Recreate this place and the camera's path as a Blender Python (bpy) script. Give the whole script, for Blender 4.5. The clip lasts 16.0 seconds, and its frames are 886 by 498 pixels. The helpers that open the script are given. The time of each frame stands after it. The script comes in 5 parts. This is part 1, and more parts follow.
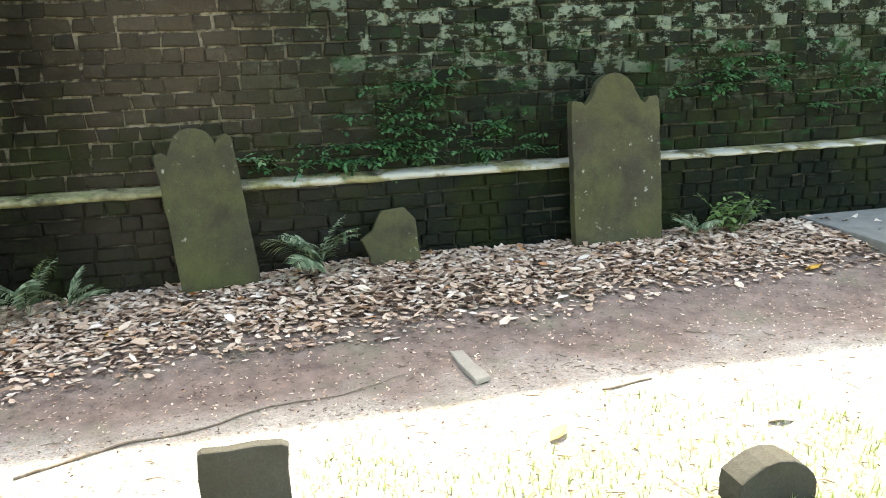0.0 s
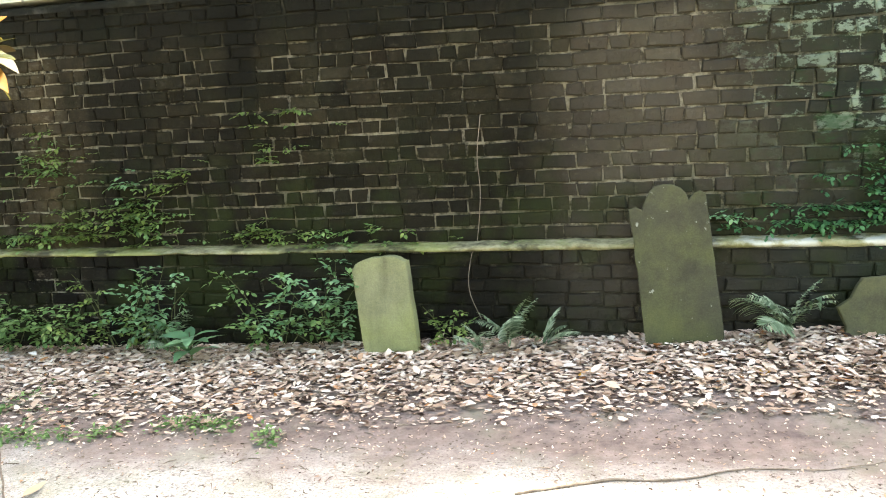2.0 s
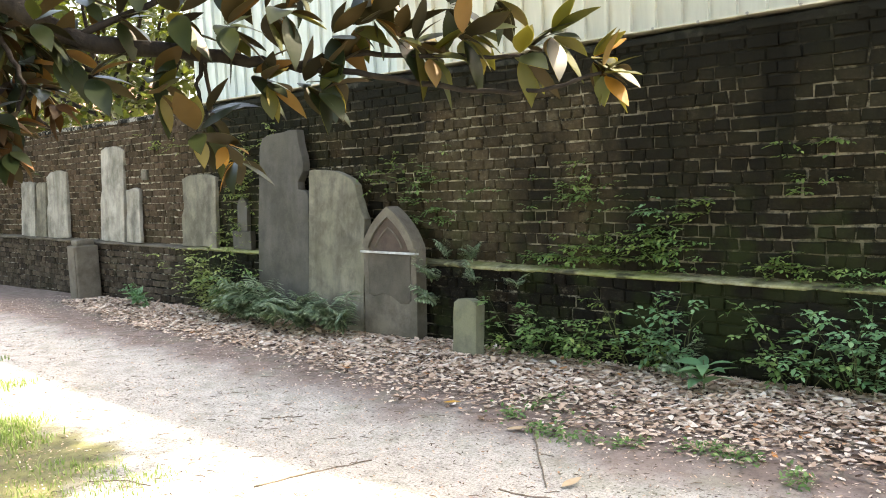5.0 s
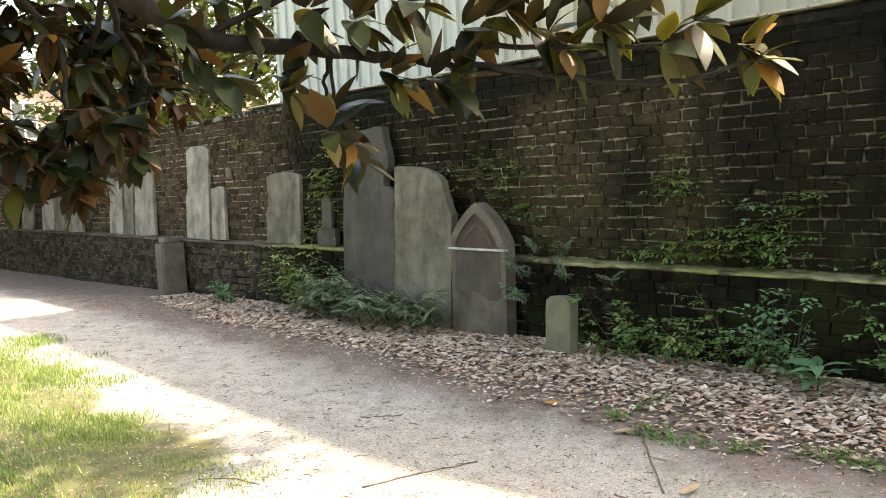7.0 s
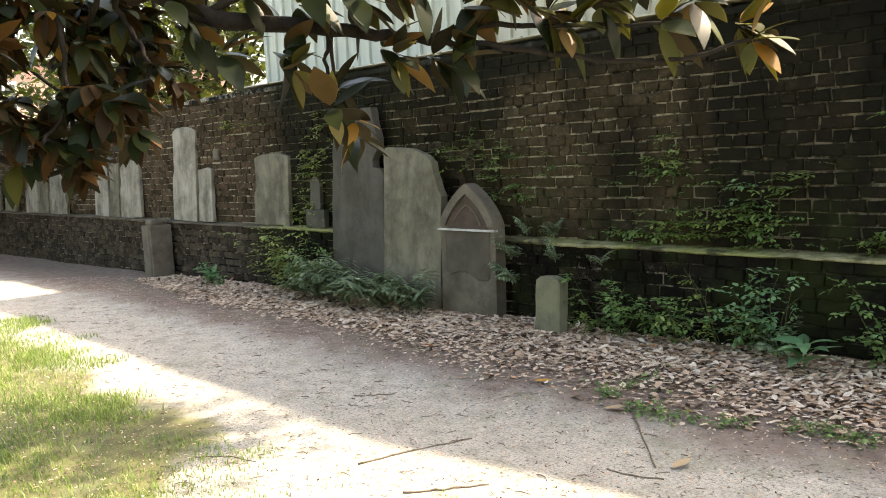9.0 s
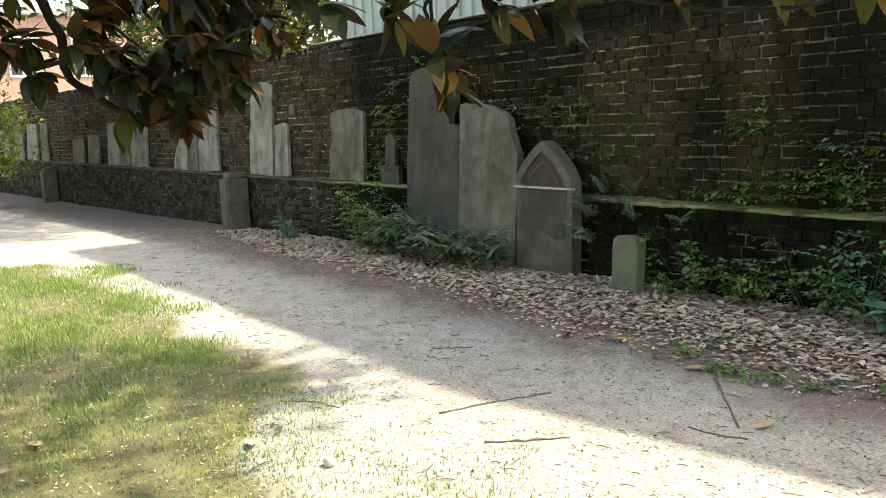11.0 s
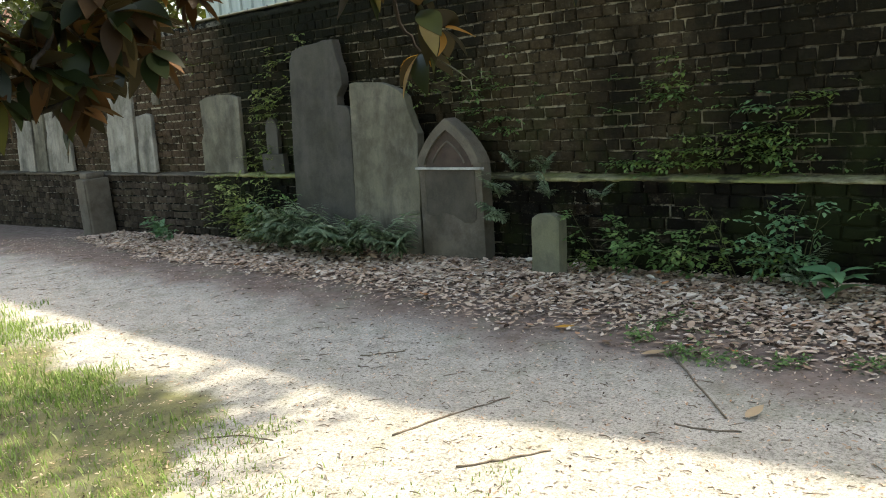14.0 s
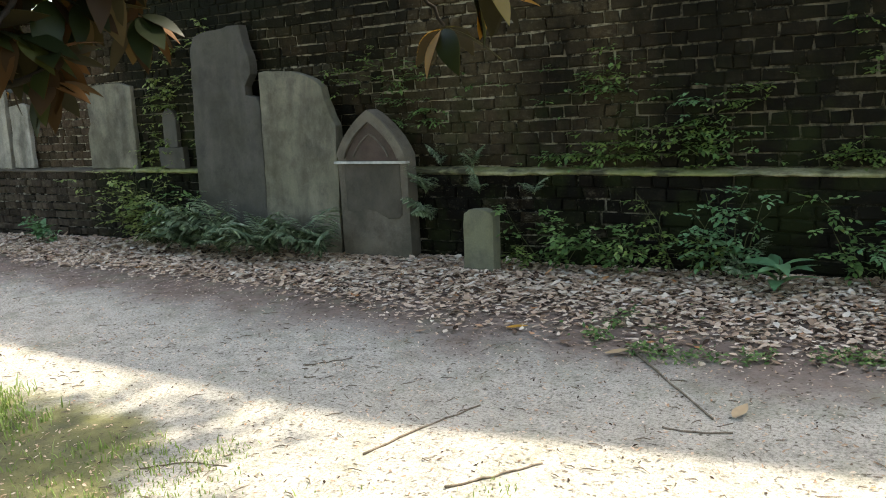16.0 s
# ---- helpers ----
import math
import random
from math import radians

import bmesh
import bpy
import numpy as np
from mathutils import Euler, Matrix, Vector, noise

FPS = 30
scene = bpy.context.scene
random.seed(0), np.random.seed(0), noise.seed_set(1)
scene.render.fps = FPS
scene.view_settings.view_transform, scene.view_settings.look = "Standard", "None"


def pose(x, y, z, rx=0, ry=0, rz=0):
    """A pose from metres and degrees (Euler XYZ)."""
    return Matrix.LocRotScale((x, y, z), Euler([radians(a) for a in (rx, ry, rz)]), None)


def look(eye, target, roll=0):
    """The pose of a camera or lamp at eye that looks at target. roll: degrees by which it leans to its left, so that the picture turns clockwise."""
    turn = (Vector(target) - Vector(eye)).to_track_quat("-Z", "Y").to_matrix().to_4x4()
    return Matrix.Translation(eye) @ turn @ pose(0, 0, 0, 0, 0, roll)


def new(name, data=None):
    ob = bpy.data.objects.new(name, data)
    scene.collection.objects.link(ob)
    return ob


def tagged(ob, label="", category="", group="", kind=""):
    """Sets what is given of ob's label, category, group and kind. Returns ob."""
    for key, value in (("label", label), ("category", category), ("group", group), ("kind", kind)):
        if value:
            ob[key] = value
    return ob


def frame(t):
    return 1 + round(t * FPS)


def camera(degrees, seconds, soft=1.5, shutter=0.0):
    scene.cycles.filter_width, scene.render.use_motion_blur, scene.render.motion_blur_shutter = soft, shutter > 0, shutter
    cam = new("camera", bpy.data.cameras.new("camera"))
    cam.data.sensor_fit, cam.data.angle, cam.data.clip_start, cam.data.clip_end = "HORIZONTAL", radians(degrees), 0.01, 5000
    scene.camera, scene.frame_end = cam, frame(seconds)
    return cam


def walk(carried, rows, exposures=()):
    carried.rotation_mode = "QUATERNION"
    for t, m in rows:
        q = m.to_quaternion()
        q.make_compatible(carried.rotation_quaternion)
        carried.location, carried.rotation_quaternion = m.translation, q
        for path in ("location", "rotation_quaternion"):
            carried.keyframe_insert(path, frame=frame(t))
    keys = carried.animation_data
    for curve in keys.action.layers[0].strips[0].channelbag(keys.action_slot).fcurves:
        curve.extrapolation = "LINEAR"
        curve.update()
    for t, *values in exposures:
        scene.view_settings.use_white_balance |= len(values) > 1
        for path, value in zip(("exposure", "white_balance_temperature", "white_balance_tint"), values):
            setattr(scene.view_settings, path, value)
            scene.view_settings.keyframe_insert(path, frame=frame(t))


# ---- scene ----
cam = camera(55.4, 16.0, soft=1.0)
PATH = [
    (0, (1.284, -4.999, 1.48), (1.754, -3.12, 0.981), -1.8),
    (0.5, (1.237, -4.955, 1.472), (1.529, -3.023, 1.045), -2.5),
    (1, (1.124, -4.943, 1.46), (1.098, -2.981, 1.07), -2.8),
    (1.5, (0.982, -5.025, 1.483), (0.68, -3.081, 1.122), -3.1),
    (2, (0.915, -5.08, 1.496), (0.472, -3.157, 1.168), -3.0),
    (2.5, (0.877, -5.11, 1.484), (0.246, -3.236, 1.189), -2.7),
    (3, (0.856, -5.135, 1.504), (0.016, -3.335, 1.272), -2.5),
    (3.5, (0.836, -5.15, 1.49), (-0.13, -3.41, 1.293), -2.7),
    (4, (0.778, -5.219, 1.506), (-0.239, -3.506, 1.324), -2.8),
    (4.5, (0.737, -5.269, 1.435), (-0.451, -3.67, 1.26), -2.4),
    (5, (0.632, -5.261, 1.429), (-0.75, -3.828, 1.249), -2.3),
    (5.2, (0.609, -5.219, 1.473), (-0.812, -3.823, 1.289), -2.5),
    (7.3, (0.425, -5.355, 1.441), (-1.068, -4.038, 1.249), -3.1),
    (7.5, (0.433, -5.361, 1.449), (-1.049, -4.034, 1.247), -3.6),
    (8, (0.441, -5.37, 1.44), (-1.011, -4.012, 1.227), -3.3),
    (10.5, (0.382, -5.456, 1.423), (-1.133, -4.183, 1.136), -2.3),
    (11, (0.377, -5.481, 1.409), (-1.18, -4.265, 1.095), -2.4),
    (11.5, (0.36, -5.499, 1.411), (-1.28, -4.402, 1.082), -2.7),
    (12, (0.319, -5.485, 1.406), (-1.327, -4.405, 1.055), -3.2),
    (12.5, (0.153, -5.412, 1.415), (-1.538, -4.413, 1.035), -3.6),
    (13, (0.019, -5.326, 1.422), (-1.648, -4.287, 1.05), -4.8),
    (13.5, (-0.078, -5.329, 1.406), (-1.557, -4.033, 1.042), -4.2),
    (14, (-0.243, -5.376, 1.402), (-1.58, -3.938, 1.026), -5.0),
    (14.5, (-0.316, -5.422, 1.404), (-1.61, -3.953, 0.995), -4.5),
    (15, (-0.436, -5.379, 1.388), (-1.717, -3.905, 0.957), -4.1),
    (15.5, (-0.591, -5.336, 1.389), (-1.806, -3.801, 0.98), -4.1),
    (16, (-0.713, -5.392, 1.394), (-1.822, -3.779, 0.984), -4.3),
]
EXPOSURES = [(0, 2.95, 8500, 5), (1, 3.36, 8400, 4), (2, 3.55, 8600, 8), (3, 3.6, 8700, 10), (4, 3.43, 8700, 11), (5, 3.1, 8700, 11), (7.5, 2.56, 9100, 10), (8, 2.54, 9100, 10), (10.5, 2.17, 8500, 7), (12.5, 1.87, 8100, 2), (14, 1.95, 8100, 4), (16, 2.02, 8000, 4)]
walk(cam, [(t, look(eye, target, roll)) for t, eye, target, roll in PATH], EXPOSURES)

# ---- light ----
SUN_WAY = Vector((0.33, 1.0, 1.2)).normalized()
world = bpy.data.worlds.new("sky")
scene.world = world
world.use_nodes = True
sky = world.node_tree.nodes.new("ShaderNodeTexSky")
sky.sky_type, sky.sun_disc = "NISHITA", False
sky.sun_elevation, sky.sun_rotation = math.asin(SUN_WAY.z), math.atan2(SUN_WAY.x, SUN_WAY.y)
sky.air_density, sky.dust_density = 1.0, 2.5
world.node_tree.links.new(sky.outputs[0], world.node_tree.nodes["Background"].inputs[0])
world.node_tree.nodes["Background"].inputs[1].default_value = 0.15
sun_data = bpy.data.lights.new("sun", "SUN")
sun_data.energy, sun_data.angle, sun_data.color = 2.35, radians(1.3), (1.0, 0.975, 0.94)
sun = new("sun", sun_data)
sun.matrix_world = look(SUN_WAY * 40, (0, 0, 0))


# ---- node helpers ----
def link(nt, a, b):
    nt.links.new(a, b)


def feed(nt, socket, value):
    if isinstance(value, (int, float)):
        socket.default_value = value
    elif isinstance(value, tuple):
        socket.default_value = (*value, 1.0) if len(value) == 3 and socket.type == "RGBA" else value
    else:
        link(nt, value, socket)


def mapped(nt, vec, scale):
    n = nt.nodes.new("ShaderNodeMapping")
    link(nt, vec, n.inputs["Vector"])
    n.inputs["Scale"].default_value = scale
    return n.outputs[0]


def cloud(nt, vec, scale, detail=5.0, rough=0.6):
    n = nt.nodes.new("ShaderNodeTexNoise")
    link(nt, vec, n.inputs["Vector"])
    n.inputs["Scale"].default_value, n.inputs["Detail"].default_value, n.inputs["Roughness"].default_value = scale, detail, rough
    return n.outputs["Fac"]


def ramp(nt, fac, stops):
    n = nt.nodes.new("ShaderNodeValToRGB")
    feed(nt, n.inputs[0], fac)
    while len(n.color_ramp.elements) < len(stops):
        n.color_ramp.elements.new(0.5)
    for el, (at, col) in zip(n.color_ramp.elements, stops):
        el.position = at
        el.color = (*col, 1) if isinstance(col, tuple) else (col, col, col, 1)
    return n.outputs[0]


def blend(nt, fac, a, b, mode="MIX"):
    n = nt.nodes.new("ShaderNodeMix")
    n.data_type, n.blend_type = "RGBA", mode
    feed(nt, n.inputs[0], fac), feed(nt, n.inputs[6], a), feed(nt, n.inputs[7], b)
    return n.outputs[2]


def calc(nt, op, a, b=0.0, clamp=False):
    n = nt.nodes.new("ShaderNodeMath")
    n.operation, n.use_clamp = op, clamp
    feed(nt, n.inputs[0], a), feed(nt, n.inputs[1], b)
    return n.outputs[0]


def span(nt, v, lo, hi, a=0.0, b=1.0):
    n = nt.nodes.new("ShaderNodeMapRange")
    n.interpolation_type = "SMOOTHSTEP"
    feed(nt, n.inputs[0], v)
    n.inputs[1].default_value, n.inputs[2].default_value, n.inputs[3].default_value, n.inputs[4].default_value = lo, hi, a, b
    return n.outputs[0]


def begin(name):
    m = bpy.data.materials.new(name)
    m.use_nodes = True
    nt = m.node_tree
    place = nt.nodes.new("ShaderNodeNewGeometry")
    return m, nt, nt.nodes["Principled BSDF"], place.outputs["Position"], place.outputs["Random Per Island"]


def luck(nt, island):
    """A random value for each piece, be it an object or an island."""
    return calc(nt, "FRACT", calc(nt, "ADD", nt.nodes.new("ShaderNodeObjectInfo").outputs["Random"], island))


def bumped(nt, bsdf, height, strength, distance=0.01):
    n = nt.nodes.new("ShaderNodeBump")
    n.inputs["Strength"].default_value, n.inputs["Distance"].default_value = strength, distance
    link(nt, height, n.inputs["Height"])
    link(nt, n.outputs[0], bsdf.inputs["Normal"])


def xyz(nt, pos):
    n = nt.nodes.new("ShaderNodeSeparateXYZ")
    link(nt, pos, n.inputs[0])
    return n.outputs


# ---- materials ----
def wall_stains(nt, pos, col, lichen=(0.27, 0.34, 0.26), own=0.5, tone_scale=1.0):
    """Black algae, moss and pale lichen in patches on the old wall, plus painted creeper shade and a dark stretch."""
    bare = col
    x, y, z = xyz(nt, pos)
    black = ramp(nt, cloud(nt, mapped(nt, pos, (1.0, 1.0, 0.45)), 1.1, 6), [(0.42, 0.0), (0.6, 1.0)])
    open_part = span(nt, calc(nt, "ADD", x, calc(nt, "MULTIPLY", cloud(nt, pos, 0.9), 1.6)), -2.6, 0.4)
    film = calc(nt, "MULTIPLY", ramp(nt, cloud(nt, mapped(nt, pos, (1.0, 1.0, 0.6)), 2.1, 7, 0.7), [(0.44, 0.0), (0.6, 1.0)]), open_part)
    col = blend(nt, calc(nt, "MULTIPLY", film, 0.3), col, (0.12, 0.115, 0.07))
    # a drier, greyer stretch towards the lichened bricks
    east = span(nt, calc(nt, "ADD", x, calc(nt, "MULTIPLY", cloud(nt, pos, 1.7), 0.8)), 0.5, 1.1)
    ash = calc(nt, "MULTIPLY", east, span(nt, x, 2.2, 2.9, 0.5 * tone_scale, 0.0))
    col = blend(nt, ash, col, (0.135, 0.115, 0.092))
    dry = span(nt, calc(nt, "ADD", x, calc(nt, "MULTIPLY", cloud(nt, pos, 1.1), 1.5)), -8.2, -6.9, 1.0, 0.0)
    black = calc(nt, "MULTIPLY", black, span(nt, east, 0.0, 1.0, 0.85 * tone_scale, 0.35 * tone_scale))
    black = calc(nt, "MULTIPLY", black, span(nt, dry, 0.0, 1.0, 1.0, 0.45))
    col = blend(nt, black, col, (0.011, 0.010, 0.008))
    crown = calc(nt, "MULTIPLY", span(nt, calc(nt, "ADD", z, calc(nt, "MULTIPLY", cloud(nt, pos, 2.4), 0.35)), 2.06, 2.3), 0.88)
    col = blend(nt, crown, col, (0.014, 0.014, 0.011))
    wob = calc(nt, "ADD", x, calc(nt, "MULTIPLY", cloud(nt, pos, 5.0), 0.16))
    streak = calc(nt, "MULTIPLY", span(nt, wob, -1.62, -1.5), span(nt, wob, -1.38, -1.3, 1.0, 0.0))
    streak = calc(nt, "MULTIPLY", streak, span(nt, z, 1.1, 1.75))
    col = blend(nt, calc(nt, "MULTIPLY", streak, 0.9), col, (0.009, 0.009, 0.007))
    # darker stretch of wall, strongest from mid height down
    dark_mid = calc(nt, "MULTIPLY", span(nt, calc(nt, "ADD", x, calc(nt, "MULTIPLY", cloud(nt, pos, 1.6), 1.2)), -2.5, -1.2), span(nt, calc(nt, "ADD", z, calc(nt, "MULTIPLY", cloud(nt, pos, 1.9), 0.9)), 1.35, 1.9, 1.0, 0.75))
    dark_mid = calc(nt, "MULTIPLY", dark_mid, span(nt, x, 0.2, 0.9, 1.0, 0.2))
    col = blend(nt, calc(nt, "MULTIPLY", dark_mid, 0.82 * tone_scale), col, (0.013, 0.012, 0.009))
    # shade among the western creeper, painted into the wall colour
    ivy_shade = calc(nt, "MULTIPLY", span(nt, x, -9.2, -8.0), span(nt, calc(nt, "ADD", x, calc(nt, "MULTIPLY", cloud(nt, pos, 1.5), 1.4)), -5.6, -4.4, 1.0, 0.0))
    col = blend(nt, calc(nt, "MULTIPLY", ivy_shade, 0.6 * tone_scale), col, (0.012, 0.013, 0.008))
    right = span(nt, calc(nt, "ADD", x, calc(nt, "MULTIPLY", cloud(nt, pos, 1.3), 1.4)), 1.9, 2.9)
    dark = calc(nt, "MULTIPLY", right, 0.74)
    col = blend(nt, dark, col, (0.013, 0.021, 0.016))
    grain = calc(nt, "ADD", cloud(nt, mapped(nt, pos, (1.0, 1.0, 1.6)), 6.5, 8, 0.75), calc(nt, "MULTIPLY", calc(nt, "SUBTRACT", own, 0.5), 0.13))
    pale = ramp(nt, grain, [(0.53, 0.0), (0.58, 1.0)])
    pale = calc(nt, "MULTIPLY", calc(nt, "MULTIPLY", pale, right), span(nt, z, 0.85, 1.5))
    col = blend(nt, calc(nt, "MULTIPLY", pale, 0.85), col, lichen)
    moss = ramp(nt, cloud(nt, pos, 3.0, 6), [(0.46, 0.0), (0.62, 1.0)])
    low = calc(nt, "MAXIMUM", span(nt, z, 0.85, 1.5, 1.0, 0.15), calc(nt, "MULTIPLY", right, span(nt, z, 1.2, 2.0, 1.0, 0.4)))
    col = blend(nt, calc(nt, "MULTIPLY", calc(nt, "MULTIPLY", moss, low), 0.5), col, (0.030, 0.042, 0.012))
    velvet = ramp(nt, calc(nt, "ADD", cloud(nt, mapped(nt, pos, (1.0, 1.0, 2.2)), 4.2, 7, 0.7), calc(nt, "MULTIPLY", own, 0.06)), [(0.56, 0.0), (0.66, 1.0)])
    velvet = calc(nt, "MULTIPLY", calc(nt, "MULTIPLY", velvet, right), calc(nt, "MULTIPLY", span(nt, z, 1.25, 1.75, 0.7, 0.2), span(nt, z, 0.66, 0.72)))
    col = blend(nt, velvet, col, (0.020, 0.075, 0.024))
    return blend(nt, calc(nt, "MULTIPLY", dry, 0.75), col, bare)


def brick_material(name, stops, bump=0.5, west=(0.13, 0.088, 0.06)):
    m, nt, b, pos, isl = begin(name)
    own = luck(nt, isl)
    col = ramp(nt, own, stops)
    x, y, z = xyz(nt, pos)
    dry = span(nt, calc(nt, "ADD", x, calc(nt, "MULTIPLY", cloud(nt, pos, 1.1), 1.5)), -8.2, -6.9, 1.0, 0.0)
    col = blend(nt, calc(nt, "MULTIPLY", dry, span(nt, own, 0.0, 1.0, 0.3, 0.85)), col, west)
    tan = calc(nt, "MULTIPLY", span(nt, x, -5.0, -4.2), span(nt, calc(nt, "ADD", x, calc(nt, "MULTIPLY", cloud(nt, pos, 1.4), 1.2)), -2.0, -1.0, 0.5, 0.0))
    col = blend(nt, calc(nt, "MULTIPLY", tan, span(nt, z, 0.6, 0.75)), col, (0.125, 0.095, 0.06))
    col = blend(nt, 0.6, col, ramp(nt, cloud(nt, pos, 17, 8, 0.75), [(0.32, 0.15), (0.6, 1.0)]), "MULTIPLY")
    col = blend(nt, ramp(nt, cloud(nt, pos, 48, 6, 0.7), [(0.6, 0.0), (0.72, 0.55)]), col, (0.26, 0.235, 0.19))
    smear = ramp(nt, calc(nt, "ADD", cloud(nt, mapped(nt, pos, (1.0, 1.0, 1.8)), 9, 8, 0.75), calc(nt, "MULTIPLY", own, 0.08)), [(0.6, 0.0), (0.68, 0.5)])
    col = blend(nt, smear, col, (0.17, 0.145, 0.105))
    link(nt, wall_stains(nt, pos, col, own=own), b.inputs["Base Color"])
    b.inputs["Roughness"].default_value, b.inputs["Specular IOR Level"].default_value = 0.92, 0.06
    bumped(nt, b, cloud(nt, pos, 26, 9, 0.8), bump + 0.5, 0.03)
    return m


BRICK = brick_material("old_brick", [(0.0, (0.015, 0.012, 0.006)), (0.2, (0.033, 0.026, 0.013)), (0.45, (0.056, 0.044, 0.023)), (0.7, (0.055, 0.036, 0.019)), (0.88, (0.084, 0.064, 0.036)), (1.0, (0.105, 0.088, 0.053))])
# dark plinth bricks, pushed near black so the colour carries deep shadow too
BRICK_DARK = brick_material("dark_plinth_brick", [(0.0, (0.006, 0.005, 0.003)), (0.5, (0.013, 0.010, 0.007)), (0.85, (0.021, 0.015, 0.010)), (1.0, (0.036, 0.026, 0.015))], west=(0.13, 0.1, 0.075))


def mortar_material(name, light, dark, lo=0.4, hi=0.6, tone_scale=0.6):
    m, nt, b, pos, isl = begin(name)
    col = ramp(nt, calc(nt, "ADD", calc(nt, "MULTIPLY", cloud(nt, pos, 13, 7, 0.75), 0.65), calc(nt, "MULTIPLY", cloud(nt, pos, 2.6, 4), 0.35)), [(lo, dark), (hi, light)])
    link(nt, wall_stains(nt, pos, col, tone_scale=tone_scale), b.inputs["Base Color"])
    b.inputs["Roughness"].default_value, b.inputs["Specular IOR Level"].default_value = 0.95, 0.1
    bumped(nt, b, cloud(nt, pos, 90, 5, 0.7), 0.7, 0.01)
    return m


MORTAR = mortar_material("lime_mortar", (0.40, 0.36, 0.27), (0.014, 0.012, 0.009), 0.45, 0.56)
# near-black base tone puts shadow depth into the plinth joints
MORTAR_DARK = mortar_material("dark_mortar", (0.36, 0.34, 0.28), (0.005, 0.005, 0.004), 0.49, 0.58, 0.9)


def ledge_material():
    m, nt, b, pos, isl = begin("lichened_coping")
    x, y, z = xyz(nt, pos)
    col = ramp(nt, cloud(nt, pos, 12, 7, 0.7), [(0.3, (0.10, 0.09, 0.05)), (0.5, (0.24, 0.22, 0.12)), (0.7, (0.38, 0.35, 0.22))])
    green = ramp(nt, cloud(nt, pos, 2.2, 5), [(0.42, 0.0), (0.58, 1.0)])
    col = blend(nt, calc(nt, "MULTIPLY", green, span(nt, x, 0.9, 1.6, 0.5, 0.15)), col, (0.19, 0.22, 0.05))
    col = blend(nt, ramp(nt, cloud(nt, pos, 3.4, 6), [(0.52, 0.0), (0.62, 0.85)]), col, (0.03, 0.028, 0.018))
    chalk = calc(nt, "MULTIPLY", ramp(nt, cloud(nt, pos, 5.0, 6), [(0.5, 0.0), (0.58, 0.9)]), span(nt, x, 1.2, 1.7))
    col = blend(nt, chalk, col, (0.46, 0.45, 0.38))
    brown = ramp(nt, cloud(nt, pos, 4.0, 7), [(0.35, (0.05, 0.042, 0.032)), (0.65, (0.15, 0.125, 0.095))])
    col = blend(nt, span(nt, calc(nt, "ADD", x, cloud(nt, pos, 2.0)), -8.2, -7.4, 0.95, 0.0), col, brown)
    link(nt, col, b.inputs["Base Color"])
    b.inputs["Roughness"].default_value, b.inputs["Specular IOR Level"].default_value = 0.9, 0.12
    bumped(nt, b, cloud(nt, pos, 50, 6), 0.6, 0.01)
    return m


LEDGE = ledge_material()


def stone_material(name, a, c, algae=(0.1, 0.11, 0.035), amount=0.5, streaks=True, lichen=0.0, soot=0.6):
    m, nt, b, pos, isl = begin(name)
    own = nt.nodes.new("ShaderNodeTexCoord").outputs["Object"]
    rnd = nt.nodes.new("ShaderNodeObjectInfo").outputs["Random"]
    shift = nt.nodes.new("ShaderNodeVectorMath")
    link(nt, pos, shift.inputs[0]), link(nt, calc(nt, "MULTIPLY", rnd, 9.0), shift.inputs[1])
    p = shift.outputs[0]
    col = ramp(nt, cloud(nt, p, 5, 7, 0.65), [(0.3, a), (0.7, c)])
    if streaks:
        col = blend(nt, ramp(nt, cloud(nt, mapped(nt, p, (1.0, 1.0, 0.2)), 6, 6), [(0.42, 0.0), (0.66, 0.6)]), col, (0.06, 0.058, 0.046))
    col = blend(nt, calc(nt, "MULTIPLY", ramp(nt, cloud(nt, p, 2.5, 6), [(0.38, 0.0), (0.62, 1.0)]), amount), col, algae)
    grime = ramp(nt, cloud(nt, p, 2.3, 8, 0.7), [(0.46, 0.0), (0.64, soot)])
    col = blend(nt, grime, col, (0.045, 0.042, 0.03))
    spots = ramp(nt, calc(nt, "ADD", cloud(nt, p, 24, 4), calc(nt, "MULTIPLY", cloud(nt, p, 3.0, 3), 0.25)), [(0.79, 0.0), (0.86, lichen)])
    col = blend(nt, spots, col, (0.42, 0.43, 0.38))
    col = blend(nt, 0.5, col, ramp(nt, cloud(nt, p, 120, 4), [(0.3, 0.5), (0.7, 1.0)]), "MULTIPLY")
    link(nt, col, b.inputs["Base Color"])
    b.inputs["Roughness"].default_value, b.inputs["Specular IOR Level"].default_value = 0.88, 0.2
    bumped(nt, b, cloud(nt, p, 45, 8, 0.7), 0.45, 0.01)
    return m


STONE_GREEN = stone_material("mossy_stone", (0.036, 0.034, 0.022), (0.110, 0.106, 0.066), (0.090, 0.100, 0.030), 0.65, True, 0.6)
STONE_PALE = stone_material("pale_marble", (0.16, 0.145, 0.108), (0.36, 0.325, 0.25), (0.13, 0.122, 0.075), 0.45)
STONE_GREY = stone_material("grey_slate", (0.074, 0.068, 0.060), (0.135, 0.124, 0.106), (0.08, 0.076, 0.052), 0.35)
STONE_BROWN = stone_material("brown_sandstone", (0.125, 0.105, 0.082), (0.225, 0.195, 0.155), (0.12, 0.108, 0.08), 0.4, False)
STONE_WHITE = stone_material("whitish_marble", (0.27, 0.25, 0.21), (0.56, 0.52, 0.44), (0.16, 0.145, 0.10), 0.35)


